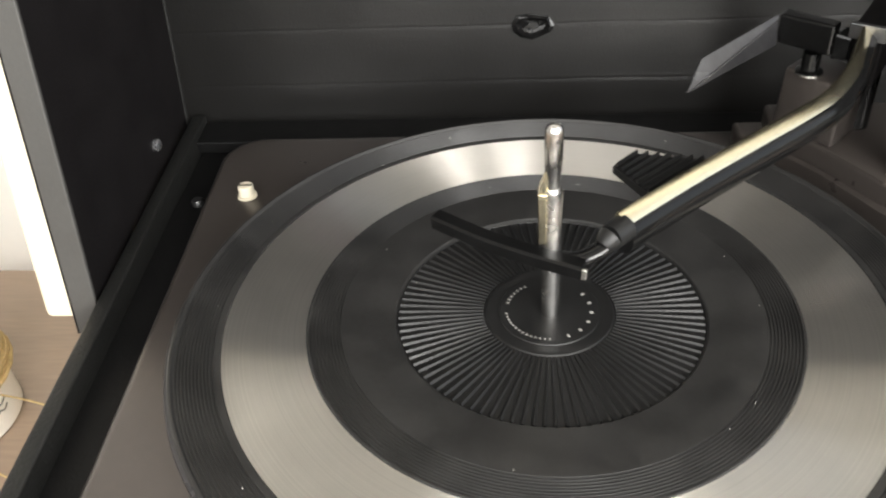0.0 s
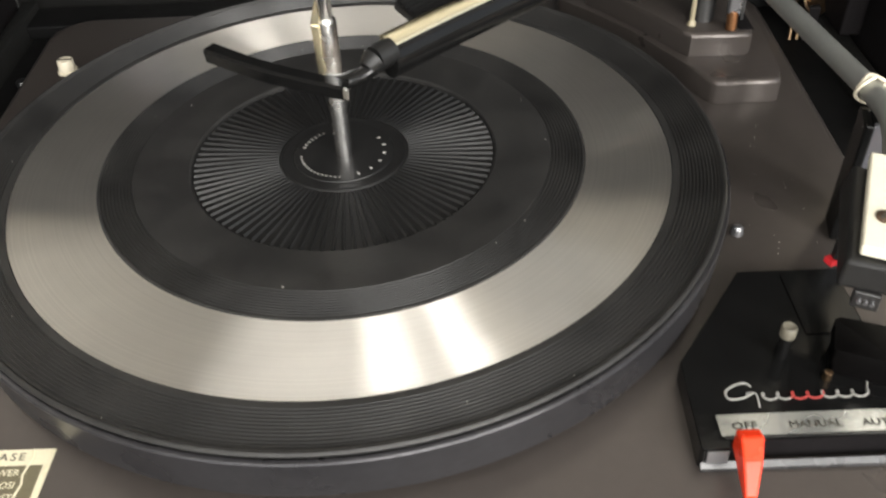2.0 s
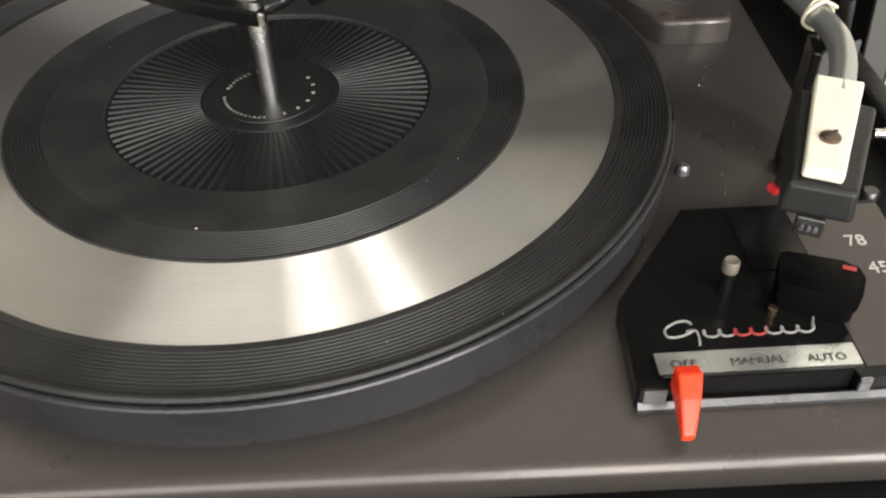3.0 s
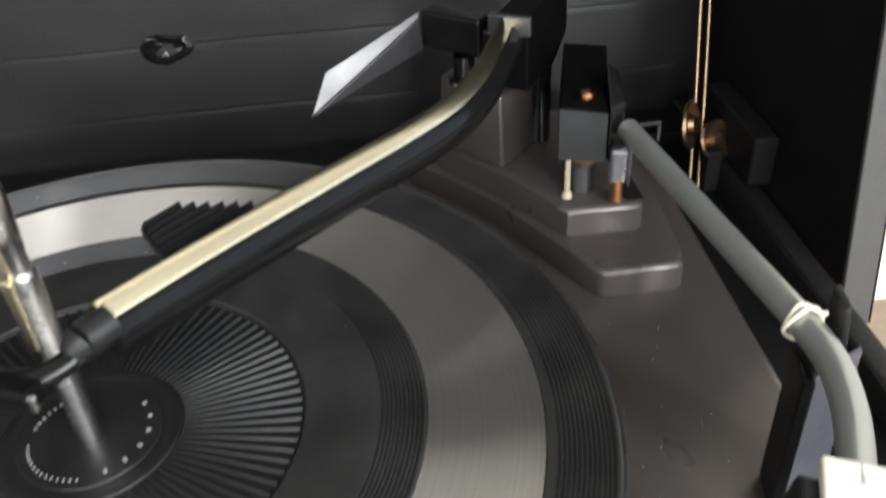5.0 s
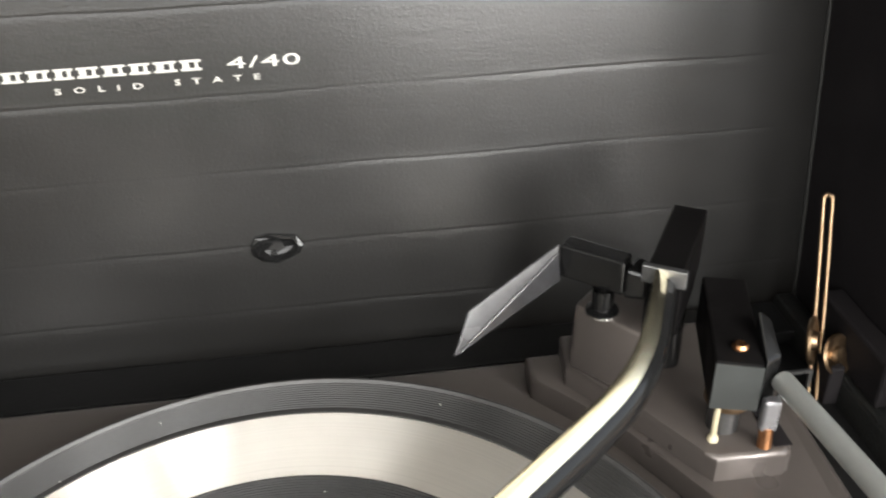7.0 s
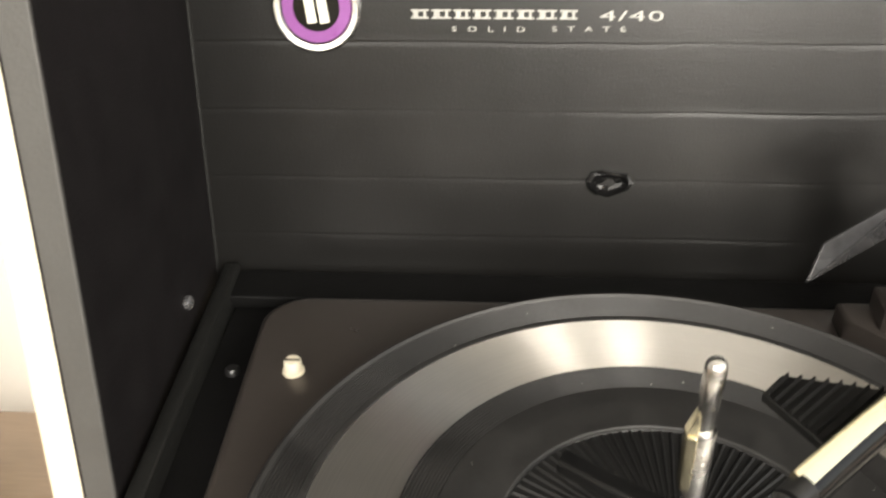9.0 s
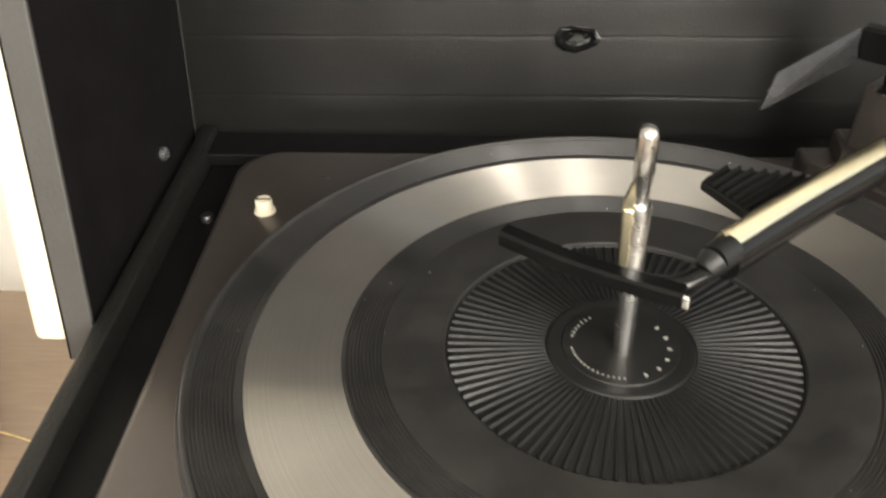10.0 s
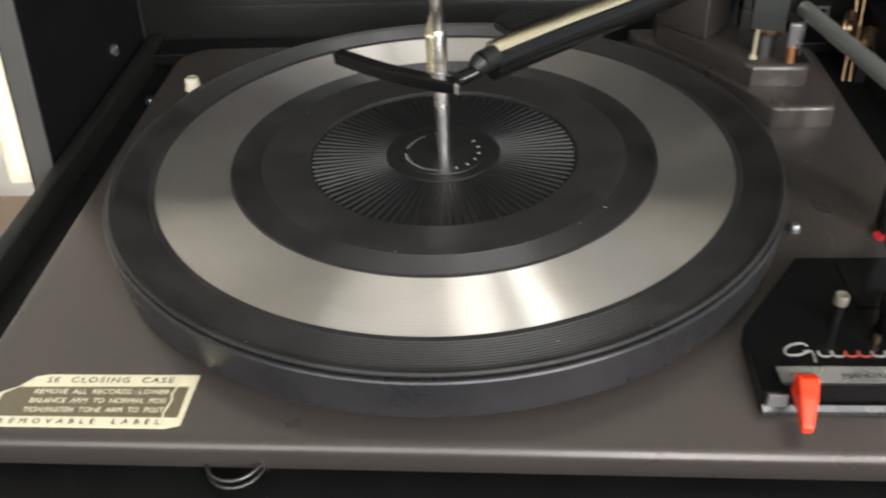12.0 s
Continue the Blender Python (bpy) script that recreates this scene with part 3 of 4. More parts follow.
# stepped plinth behind the platter
step1 = [(0.0985, 0.151), (0.0980, 0.1372), (0.1005, 0.1340), (0.1115, 0.1215), (0.1270, 0.1010), (0.1432, 0.0712), (0.1528, 0.0535), (0.1560, 0.0512), (0.1803, 0.0512), (0.1830, 0.0528), (0.1842, 0.0590), (0.1870, 0.100), (0.1860, 0.152)]
part("lower_step", prism(step1, 0.0002, 0.0112, 0.0026, 4), deck_paint, deck, "", 40)
step2 = [(0.112, 0.149), (0.110, 0.130), (0.1295, 0.1030), (0.1448, 0.0770), (0.1478, 0.0733), (0.1718, 0.0727), (0.1748, 0.0745), (0.1762, 0.082), (0.1780, 0.110), (0.1770, 0.149)]
part("upper_step", prism(step2, 0.0114, 0.0222, 0.0026, 4), deck_paint, deck, "", 40)
part("tower", hull([(x, y, z) for z, g in ((0.0224, 0.0), (0.0515, 0.0016)) for x, y in ((0.1100 + g, 0.1290), (0.1304, 0.1040 + g), (0.1475 - g, 0.1230), (0.130, 0.1490 - g))], 0.0016, 3), deck_paint, deck, "", 40)
for x, y, r in ((-0.1431, 0.1050, 0.0038),):
    scr = part("transit_screw", lathe([(r + 0.001, 0.0002), (r + 0.001, 0.0012), (r, 0.0014), (r, 0.0060), (r - 0.0005, 0.0066), (0, 0.0066)], x, y, 28), bone, deck, "cream slotted transit screw", 40)
    part("slot", box(x - 0.0034, x + 0.0034, y - 0.0005, y + 0.0005, 0.0064, 0.0069), dark_ink, scr)
part("stop_pin", lathe([(0.0024, 0.0002), (0.0022, 0.0026), (0.0014, 0.0036), (0, 0.0038)], 0.1419, -0.035, 20), satin_grey, deck, "small steel pin", 40)

# ---- tone arm pivot ----
pivot = part("arm_housing", hull([(0.1455, 0.0815, 0.0381), (0.1616, 0.0790, 0.0366), (0.1455, 0.0815, 0.0578), (0.1616, 0.0790, 0.0555), (0.1570, 0.1240, 0.0400), (0.1730, 0.1225, 0.0400), (0.1570, 0.1240, 0.0620), (0.1730, 0.1225, 0.0600)], 0.0009), knob_black, deck, "glossy black arm housing")
# thin sheet added on the front face, reflected light put into its colour
part("front_plate", hull([(x, y - d, z) for d in (0.0001, 0.0005) for x, y, z in ((0.1457, 0.0815, 0.0384), (0.1614, 0.0791, 0.0369), (0.1457, 0.0815, 0.0574), (0.1614, 0.0791, 0.0552))]), housing_sheen, pivot, "greenish grey sheet for light reflected on the housing")
part("housing_screw", lathe([(0.0027, 0.0582), (0.0027, 0.0590), (0.0018, 0.0600), (0, 0.0601)], 0.1560, 0.0868, 24), copper, pivot, "copper screw head", 40)
part("bearing_ring", lathe([(0.0075, 0.0345), (0.0080, 0.0352), (0.0080, 0.0385), (0.0075, 0.0398), (0, 0.0398)], 0.1555, 0.0880, 32), brass, pivot, "brass bearing ring", 40)
part("bearing_post", lathe([(0.0055, 0.0223), (0.0055, 0.0344), (0, 0.0344)], 0.1555, 0.0890, 28), dark_steel, pivot, "", 40)
part("guide_peg", lathe([(0.0020, 0.0223), (0.0018, 0.0238), (0.0011, 0.0246), (0.0010, 0.0378), (0, 0.0380)], 0.1495, 0.0822, 16), pale_peg, deck, "thin ivory peg", 40)
part("arm_yoke", hull([(0.1625, 0.0800, 0.036), (0.1690, 0.0830, 0.036), (0.1625, 0.0800, 0.056), (0.1690, 0.0830, 0.056), (0.1650, 0.0960, 0.036), (0.1705, 0.0960, 0.036), (0.1650, 0.0960, 0.066), (0.1700, 0.0960, 0.062)], 0.0008), black_plastic, pivot)
part("contact_block", box(0.1628, 0.1688, 0.0755, 0.0800, 0.0290, 0.0425, 0.0014, -10, 3), satin_grey, pivot, "bright metal block")
part("copper_plug", rod((0.1655, 0.0765, 0.0224), (0.1655, 0.0775, 0.0305), 0.0024, 18, 0.0005), copper, pivot, "", 50)
# no hole is cut: a flat dark sheet gives the notch's shade
part("opening", box(0.1690, 0.1752, 0.0755, 0.0950, 0.0223, 0.0227), liner, deck, "flat dark sheet for the shaded notch in the step")
part("arm_bracket", join(box(0.1715, 0.1820, 0.0840, 0.0850, 0.0462, 0.0474), box(0.1810, 0.1820, 0.0840, 0.0850, 0.0400, 0.0461), box(0.1715, 0.1727, 0.0840, 0.0850, 0.0226, 0.0461)), dark_steel, deck, "thin grey metal bracket behind the arm")

# ---- record size feeler ----
feeler = empty("size_feeler", 0.1197, 0.1212, 0.0515)
tagged(feeler, "glossy black record size feeler on a short post", "feeler arm")
part("head", hull([(0.1060, 0.1330, z) for z in (0.0617, 0.0752)] + [(0.1250, 0.1165, z) for z in (0.0617, 0.0757)] + [(0.1108, 0.1388, z) for z in (0.0617, 0.0757)] + [(0.1296, 0.1226, z) for z in (0.0617, 0.0757)], 0.0010), black_plastic, feeler)
part("end_piece", hull([(0.1255, 0.1175, z) for z in (0.060, 0.0725)] + [(0.1325, 0.1135, z) for z in (0.061, 0.0715)] + [(0.1325, 0.1255, z) for z in (0.060, 0.0725)] + [(0.1385, 0.1200, z) for z in (0.061, 0.0715)], 0.0012), black_plastic, feeler)
nrm = Vector((0.30, -0.85, 0.44)).normalized()
face = [Vector(p) for p in ((0.1062, 0.1335, 0.0752), (0.0701, 0.1147, 0.0633), (0.0637, 0.1060, 0.0510), (0.1052, 0.1318, 0.0728))]
part("blade", hull([p - nrm * k for p in face for k in (0.0, 0.0016)], 0.0003), gloss_black, feeler, "glossy worn black blade")
part("blade_web", hull([(0.1053, 0.1319, 0.0724), (0.0642, 0.1064, 0.0507), (0.1062, 0.1300, 0.0617), (0.1062, 0.1345, 0.0724), (0.0660, 0.1100, 0.0510), (0.1062, 0.1340, 0.0617)], 0.0003), gloss_black, feeler)
part("post", lathe([(0.0060, 0.0517), (0.0060, 0.0530), (0.0040, 0.0534), (0.0040, 0.0616)], 0.1200, 0.1225, 24), black_plastic, feeler, "", 40)
part("post_collar", lathe([(0.0062, 0.0516), (0.0062, 0.0524), (0.0044, 0.0528)], 0.1200, 0.1225, 24), chrome, feeler, "bright collar", 40)

# ---- overarm that steadies the records ----
over = empty("overarm", 0.147, 0.120, 0.0225)
tagged(over, "gold-topped black record overarm above the platter", "overarm")
line = spline([(0.0215, -0.0195, 0.0712), (0.0450, 0.0020, 0.0716), (0.0700, 0.0235, 0.0720), (0.0950, 0.0445, 0.0727), (0.1090, 0.0580, 0.0735), (0.1200, 0.0735, 0.0752), (0.1275, 0.0890, 0.0775), (0.1330, 0.1010, 0.0790)], 6)


def strip(path, half, rise, base):
    """A strip along a line, its broad face sloping towards one side."""
    bm = bmesh.new()
    rings = []
    n = len(path)
    for i, p in enumerate(path):
        d = (path[min(i + 1, n - 1)] - path[max(i - 1, 0)]).normalized()
        side = d.cross(Vector((0, 0, 1))).normalized()
        up = side.cross(d)
        w = half(i / (n - 1))
        sec = [(-w, base), (-w, rise * 0.50), (-w * 0.92, rise * 0.82), (-w * 0.74, rise), (-w * 0.5, rise * 0.97), (0, rise * 0.76), (w * 0.5, rise * 0.50), (w * 0.93, rise * 0.22), (w, rise * 0.10), (w, base)]
        rings.append([bm.verts.new(p + side * (a - 0.0009) + up * c) for a, c in sec])
    for p, q in zip(rings, rings[1:]):
        for k in range(len(p)):
            bm.faces.new((p[k], p[(k + 1) % len(p)], q[(k + 1) % len(p)], q[k]))
    bm.faces.new(rings[0]), bm.faces.new(list(reversed(rings[-1])))
    return bm


part("gold_strip", strip(line, lambda k: 0.0029 if k < 0.72 else 0.0029 - 0.0006 * (k - 0.72) / 0.28, 0.0040, -0.0012), gold, over, "polished gold-coloured top", 60)
part("underside", tube([p + Vector((0, 0, -0.0046)) for p in line], 0.0046, 16, 1.3), black_plastic, over, "black underside", 60)
dirn = Vector((0.0235, 0.0390)).normalized()
sid = Vector((dirn.y, -dirn.x))


def along(u, v, z):
    return (0.1330 + dirn.x * u + sid.x * v, 0.1010 + dirn.y * u + sid.y * v, z)


part("end_plate", hull([along(u, v, z) for u in (-0.0015, 0.0010) for v in (-0.0074, 0.0074) for z in (0.0766, 0.0832)], 0.0004), dark_steel, over, "bright metal end plate")
part("pivot_block", hull([along(0.001, v, z) for v in (-0.0060, 0.0060) for z in (0.0560, 0.0822)] + [along(0.045, v, z) for v in (-0.0060, 0.0060) for z in (0.0610, 0.0822)] + [along(0.030, v, 0.054) for v in (-0.006, 0.006)], 0.0008), knob_black, over, "black pivot block")
part("pivot_post", rod((0.1480, 0.1260, 0.0225), (0.1480, 0.1260, 0.0550), 0.0052, 24), black_plastic, over, "", 50)
# sleeve and bent blade at its free end
u = Vector((-0.735, -0.678, 0)).normalized()
e = Vector((0.0225, -0.0185, 0.0695))
part("sleeve", tube([e + Vector((0, 0, 0.0008)), e + u * 0.0070 + Vector((0, 0, 0.0002))], 0.0044, 20), matt_plastic, over, "black plastic sleeve", 50)
part("sleeve_tip", tube([e + u * 0.0071, e + u * 0.0092 + Vector((0, 0, -0.0008)), e + u * 0.0104 + Vector((0, 0, -0.0016))], lambda k: 0.0044 - 0.0014 * k, 20), matt_plastic, over, "rounded black tip", 60)
mid = [Vector((0.0082, -0.0336, 0.0650)), Vector((-0.0060, -0.0270, 0.0650)), Vector((-0.0220, -0.0186, 0.0654)), Vector((-0.0390, -0.0080, 0.0665))]
bm = bmesh.new()
secs = []
mid = spline(mid, 5)
for i, p in enumerate(mid):
    d = (mid[min(i + 1, len(mid) - 1)] - mid[max(i - 1, 0)]).normalized()
    s = Vector((d.y, -d.x, 0)).normalized()
    secs.append([bm.verts.new(p + s * u + Vector((0, 0, v))) for u, v in ((0.0030, 0.0018), (0.0022, 0.0026), (-0.0022, 0.0026), (-0.0030, 0.0018), (-0.0026, -0.0022), (-0.0020, -0.0026), (0.0020, -0.0026), (0.0026, -0.0022))])
for p, q in zip(secs, secs[1:]):
    for k in range(8):
        bm.faces.new((p[k], p[(k + 1) % 8], q[(k + 1) % 8], q[k]))
bm.faces.new(secs[0]), bm.faces.new(list(reversed(secs[-1])))
part("blade", bm, black_plastic, over, "bent black plastic blade", 35)
part("blade_neck", tube(spline([(0.0165, -0.0245, 0.0676), (0.0120, -0.0270, 0.0662), (0.0060, -0.0290, 0.0652), (-0.0010, -0.0278, 0.0650)], 5), 0.0032, 12, 0.8), black_plastic, over, "", 60)
part("blade_pin", box(0.0074, 0.0094, -0.0364, -0.0350, 0.0628, 0.0670, 0.0004, -25), chrome, over, "small bright tab")
# ridged pad beside the arm
pad = [(0.0222, 0.0205), (0.0300, 0.0290), (0.0640, 0.0225), (0.0355, -0.0040)]
wing = part("ridged_pad", prism(pad, 0.0655, 0.0685, 0.0004), matt_plastic, over, "ridged black pad beside the arm")
for k in range(9):
    f = (k + 0.5) / 9
    p, q = Vector(pad[0]).lerp(Vector(pad[3]), f), Vector(pad[1]).lerp(Vector(pad[2]), f)
    d = (q - p).normalized() * 0.0006
    w = Vector((-d.y, d.x)).normalized() * 0.0006
    part("ridge", hull([(v.x + o.x, v.y + o.y, z) for v in (p + d, q - d) for o, z in ((w, 0.0686), (-w, 0.0686), (w * 0.3, 0.0702), (-w * 0.3, 0.0702))]), matt_plastic, wing)

# ---- tone arm ----
tone = empty("tone_arm", 0.1695, 0.0777, 0.0480)
tagged(tone, "grey metal tone arm with an ivory-topped head shell", "tone arm")
line = spline([(0.1690, 0.0800, 0.0480), (0.1716, 0.0460, 0.0498), (0.1740, 0.0150, 0.0514), (0.1768, -0.0200, 0.0532), (0.1778, -0.0340, 0.0539), (0.1768, -0.0460, 0.0545), (0.1730, -0.0590, 0.0548), (0.1672, -0.0720, 0.0548), (0.1650, -0.0770, 0.0548)], 7)
part("arm_tube", tube(line, 0.0037, 20), arm_metal, tone, "", 60)
hd = Vector((-0.0185, -0.0390)).normalized()
hs = Vector((-hd.y, hd.x))
h0 = Vector((0.1660, -0.0725))


def head(u, v, z):
    return (h0.x + hd.x * u + hs.x * v, h0.y + hd.y * u + hs.y * v, z)


# v grows towards the outer side
shell = part("head_shell", hull([head(0.001, -0.0098, 0.0545), head(0.004, 0.0105, 0.0545), head(0.045, -0.0075, 0.0545), head(0.044, 0.0085, 0.0545), head(-0.001, -0.0112, 0.0430), head(0.002, 0.0117, 0.0430), head(0.0465, -0.0082, 0.0462), head(0.0455, 0.0090, 0.0462)], 0.0012, 3), matt_plastic, tone, "black plastic head shell")
part("top_plate", hull([head(-0.001, -0.0062, z) for z in (0.0547, 0.0585)] + [head(-0.001, 0.0062, z) for z in (0.0547, 0.0585)] + [head(0.0425, -0.0050, z) for z in (0.0547, 0.0578)] + [head(0.0425, 0.0045, z) for z in (0.0547, 0.0578)], 0.0008, 3), ivory, shell, "ivory metal top plate")
x, y, z = head(0.0285, -0.0002, 0.0580)
scr = part("screw", lathe([(0.0026, z), (0.0026, z + 0.0006), (0.0020, z + 0.0011), (0, z + 0.0012)], x, y, 24), brown_steel, shell, "slotted brown screw", 40)
part("slot", box(x - 0.0024, x + 0.0024, y - 0.0004, y + 0.0004, z + 0.0010, z + 0.0015, 0, 35), dark_ink, scr)
part("finger_lift", rod(head(0.012, 0.011, 0.0515), head(0.0085, 0.030, 0.0525), 0.0012, 12), chrome, shell, "bright finger lift", 50)
part("cartridge", hull([head(u, v, z) for u in (0.0425, 0.0462) for v in (-0.0034, 0.0034) for z in (0.0405, 0.0460)], 0.0005), dark_steel, shell, "grey cartridge with contacts")
for k in range(3):
    part("contact", rod(head(0.0463, -0.0016 + 0.0016 * k, 0.0432), head(0.0472, -0.0016 + 0.0016 * k, 0.0432), 0.0006, 8), satin_grey, shell)
part("tab_stem", box(0.1458, 0.1474, -0.0942, -0.0922, 0.0401, 0.0462), matt_plastic, shell)
part("red_tab", box(0.1444, 0.1476, -0.0948, -0.0917, 0.0380, 0.0400, 0.0003, 20), red_paint, shell, "small red tab")
tie = [(0.1775 + 0.0046 * math.cos(a), -0.0285 + 0.0010 * math.sin(2 * a), 0.0535 + 0.0046 * math.sin(a)) for a in [i * 2 * math.pi / 24 for i in range(24)]]
part("wire_tie", tube(tie, 0.0006, 8, loop=True), bone, tone, "cream wire tie round the tube", 60)
part("wire_tie_end", tube(spline([(0.1730, -0.0285, 0.0545), (0.1765, -0.0270, 0.0585), (0.1800, -0.0300, 0.0580), (0.1822, -0.0290, 0.0565)], 5), 0.0006, 8), bone, tone, "", 60)

# ---- arm rest ----
rest = empty("arm_rest", 0.180, -0.034, 0.0)
tagged(rest, "black plastic tone arm rest on the deck", "arm rest")
part("upright", hull([(0.1730, -0.0405, z) for z in (0.0004, 0.0480)] + [(0.1755, -0.0420, z) for z in (0.0004, 0.0480)] + [(0.1760, -0.0280, z) for z in (0.0004, 0.0480)] + [(0.1790, -0.0290, z) for z in (0.0004, 0.0480)], 0.0006), black_plastic, rest)
# side face coloured with the reflected window
part("side_web", hull([(0.1770, -0.0390, z) for z in (0.0004, 0.0460)] + [(0.1775, -0.0365, z) for z in (0.0004, 0.0460)] + [(0.1920, -0.0320, z) for z in (0.0004, 0.0460)] + [(0.1925, -0.0300, z) for z in (0.0004, 0.0460)], 0.0005), rest_sheen, rest, "side web, window reflection put into its grey")
part("tab", hull([(0.1845, -0.0330, 0.046), (0.1865, -0.0345, 0.046), (0.1845, -0.0250, 0.046), (0.1868, -0.0250, 0.046), (0.1845, -0.0320, 0.0590), (0.1862, -0.0320, 0.0605), (0.1845, -0.0255, 0.0620), (0.1864, -0.0255, 0.0620)], 0.0005), matt_plastic, rest)

# ---- control panel ----
ctl = empty("control_panel", 0.15, -0.10, 0.0)
tagged(ctl, "glossy black control panel with red lever", "control panel")
top = [(0.1058, -0.1020), (0.1046, -0.1325), (0.1054, -0.1335), (0.1126, -0.1335), (0.1126, -0.1303), (0.1615, -0.1303), (0.1615, -0.1335), (0.1938, -0.1335), (0.1938, -0.0640), (0.1328, -0.0640)]
body = part("panel", prism(top, 0.0004, 0.0085, 0.0004, 2), black_plastic, ctl, "glossy black plate")
part("slot", box(0.1128, 0.1613, -0.1308, -0.1304, 0.0008, 0.0083), liner, ctl, "dark lever slot")
# strip added for the reflection along the slot's upper edge
part("slot_edge", box(0.1120, 0.1615, -0.1303, -0.1298, 0.00855, 0.0088), dark_steel, ctl, "thin steel strip for the reflected line by the slot")
part("slot_end", box(0.1617, 0.1650, -0.1342, -0.1328, 0.0030, 0.0083, 0.0004), satin_grey, ctl, "pale end of the slot")
# left end: its pale grey holds the gloss highlight of the black panel
part("slot_end", box(0.1062, 0.1122, -0.1342, -0.1336, 0.0030, 0.0080, 0.0002), satin_grey, ctl, "pale end of the slot")
part("front_lip", hull([(x, y, z) for x in (0.1050, 0.1935) for y, z in ((-0.1350, 0.0004), (-0.1350, 0.0018), (-0.1338, 0.0034), (-0.1336, 0.0004))]), gloss_black, ctl, "dark front lip")
part("label_strip", hull([(x, y, z) for x0, y in ((0.1110, -0.1222), (0.1110, -0.1294)) for x in (x0, x0 + 0.0528) for z in (0.0086, 0.0089)]), foil, ctl, "silver foil strip")
flat = lambda x, y, z: Matrix.Translation((x, y, z))
words("lettering", "OFF", 0.0034, flat(0.1180, -0.1264, 0.0090), dark_ink, ctl, 0.0001, 1.2)
words("lettering", "MANUAL", 0.0034, flat(0.1374, -0.1266, 0.0090), dark_ink, ctl, 0.0001, 1.05)
words("lettering", "AUTO", 0.0034, flat(0.1553, -0.1267, 0.0090), dark_ink, ctl, 0.0001, 1.1)
words("printed_number", "78", 0.0066, flat(0.1803, -0.0830, 0.0089), white_ink, ctl, 0.0001, 0.95)
words("printed_number", "45", 0.0066, flat(0.1824, -0.0948, 0.0089), white_ink, ctl, 0.0001, 0.95)
# maker's script as a plain looping line
pts = [(0.1236, -0.1125), (0.1222, -0.1112), (0.1190, -0.1118), (0.1160, -0.1140), (0.1163, -0.1166), (0.1200, -0.1166), (0.1235, -0.1148), (0.1215, -0.1150), (0.1243, -0.1152), (0.1240, -0.1200)]
part("script_line", tube(spline([(x, y, 0.0087) for x, y in pts], 5), 0.00036, 6), faded_ink, ctl, "pale looping script line", 60)
wav = [(0.1250 + 0.0315 * i / 60 + 0.0012 * math.sin(i * 0.78 + 1.4), -0.1162 + 0.0013 * math.sin(i * 0.78), 0.0087) for i in range(61)]
part("script_line", tube(wav[:16], 0.00032, 6), faded_ink, ctl, "", 60)
part("script_line", tube(wav[15:35], 0.00032, 6), faded_red, ctl, "red looping script line", 60)
part("script_line", tube(wav[34:] + [(0.1572, -0.1118, 0.0087)], 0.00032, 6), faded_ink, ctl, "", 60)
post = part("post", lathe([(0.0019, 0.0086), (0.0019, 0.0174), (0, 0.0174)], 0.1356, -0.1014, 20), black_plastic, ctl, "black post with ivory cap", 40)
part("post_cap", lathe([(0.0022, 0.0175), (0.0023, 0.0180), (0.0023, 0.0208), (0.0019, 0.0214), (0.0010, 0.0210), (0, 0.0210)], 0.1356, -0.1014, 20), aged_ivory, post, "ivory cap", 40)
kn = rounded([(0.1466, -0.1083), (0.1515, -0.0952), (0.1690, -0.1018), (0.1712, -0.1066), (0.1668, -0.1152), (0.1640, -0.1158)], [0.001, 0.0015, 0.004, 0.004, 0.003, 0.001], 4)
knob = part("speed_knob", prism(kn, 0.0132, 0.0185, 0.0007, 2), knob_black, ctl, "black pointer knob", 35)
low = [(0.1590 + (p[0] - 0.1590) * 0.94, -0.1060 + (p[1] + 0.1060) * 0.94) for p in kn]
part("knob_base", prism(low, 0.0087, 0.0131), knob_black, knob, "", 35)
part("red_pointer", box(0.1655, 0.1690, -0.1050, -0.1037, 0.0186, 0.0190, 0, -25), faded_red, knob, "red pointer mark")
part("knob_pin", lathe([(0.0013, 0.0086), (0.0013, 0.0115), (0, 0.0120)], 0.1460, -0.1105, 14), brass, knob, "", 40)
# thin black sheet stands in for the dark recess behind the knob
part("raised_back", box(0.1460, 0.1636, -0.0930, -0.0670, 0.0086, 0.0090), black_plastic, ctl)
part("speed_plate", box(0.1645, 0.1932, -0.1300, -0.0660, 0.00855, 0.0087), deck_paint, ctl, "dark scale plate")
lev = part("lever", hull([(x, -0.1325, z) for x in (0.1128, 0.1190) for z in (0.0090, 0.0160)] + [(x, -0.1365, 0.0175) for x in (0.1128, 0.1190)] + [(x, -0.1420, z) for x in (0.1126, 0.1176) for z in (0.0090, 0.0145)] + [(x, -0.1487, z) for x in (0.1120, 0.1152) for z in (0.0068, 0.0092)], 0.0006), red_plastic, ctl, "red plastic lever")

# ---- instruction sticker ----
stk = empty("instruction_sticker", -0.11, -0.13, 0.0)
tagged(stk, "torn cream instruction sticker on the deck", "sticker")
sheet = [(-0.1460, -0.1420), (-0.0830, -0.1425), (-0.0782, -0.1412), (-0.0778, -0.1186), (-0.1300, -0.1185), (-0.1345, -0.1195), (-0.1385, -0.1240), (-0.1440, -0.1270)]
part("paper", prism(sheet, 0.0001, 0.0004), sticker_paper, stk)
band = [(-0.1432, -0.1377), (-0.0800, -0.1380), (-0.0800, -0.1242), (-0.1383, -0.1245), (-0.1425, -0.1275)]
part("dark_band", prism(band, 0.0004, 0.0005), sticker_band, stk, "olive brown printed band")
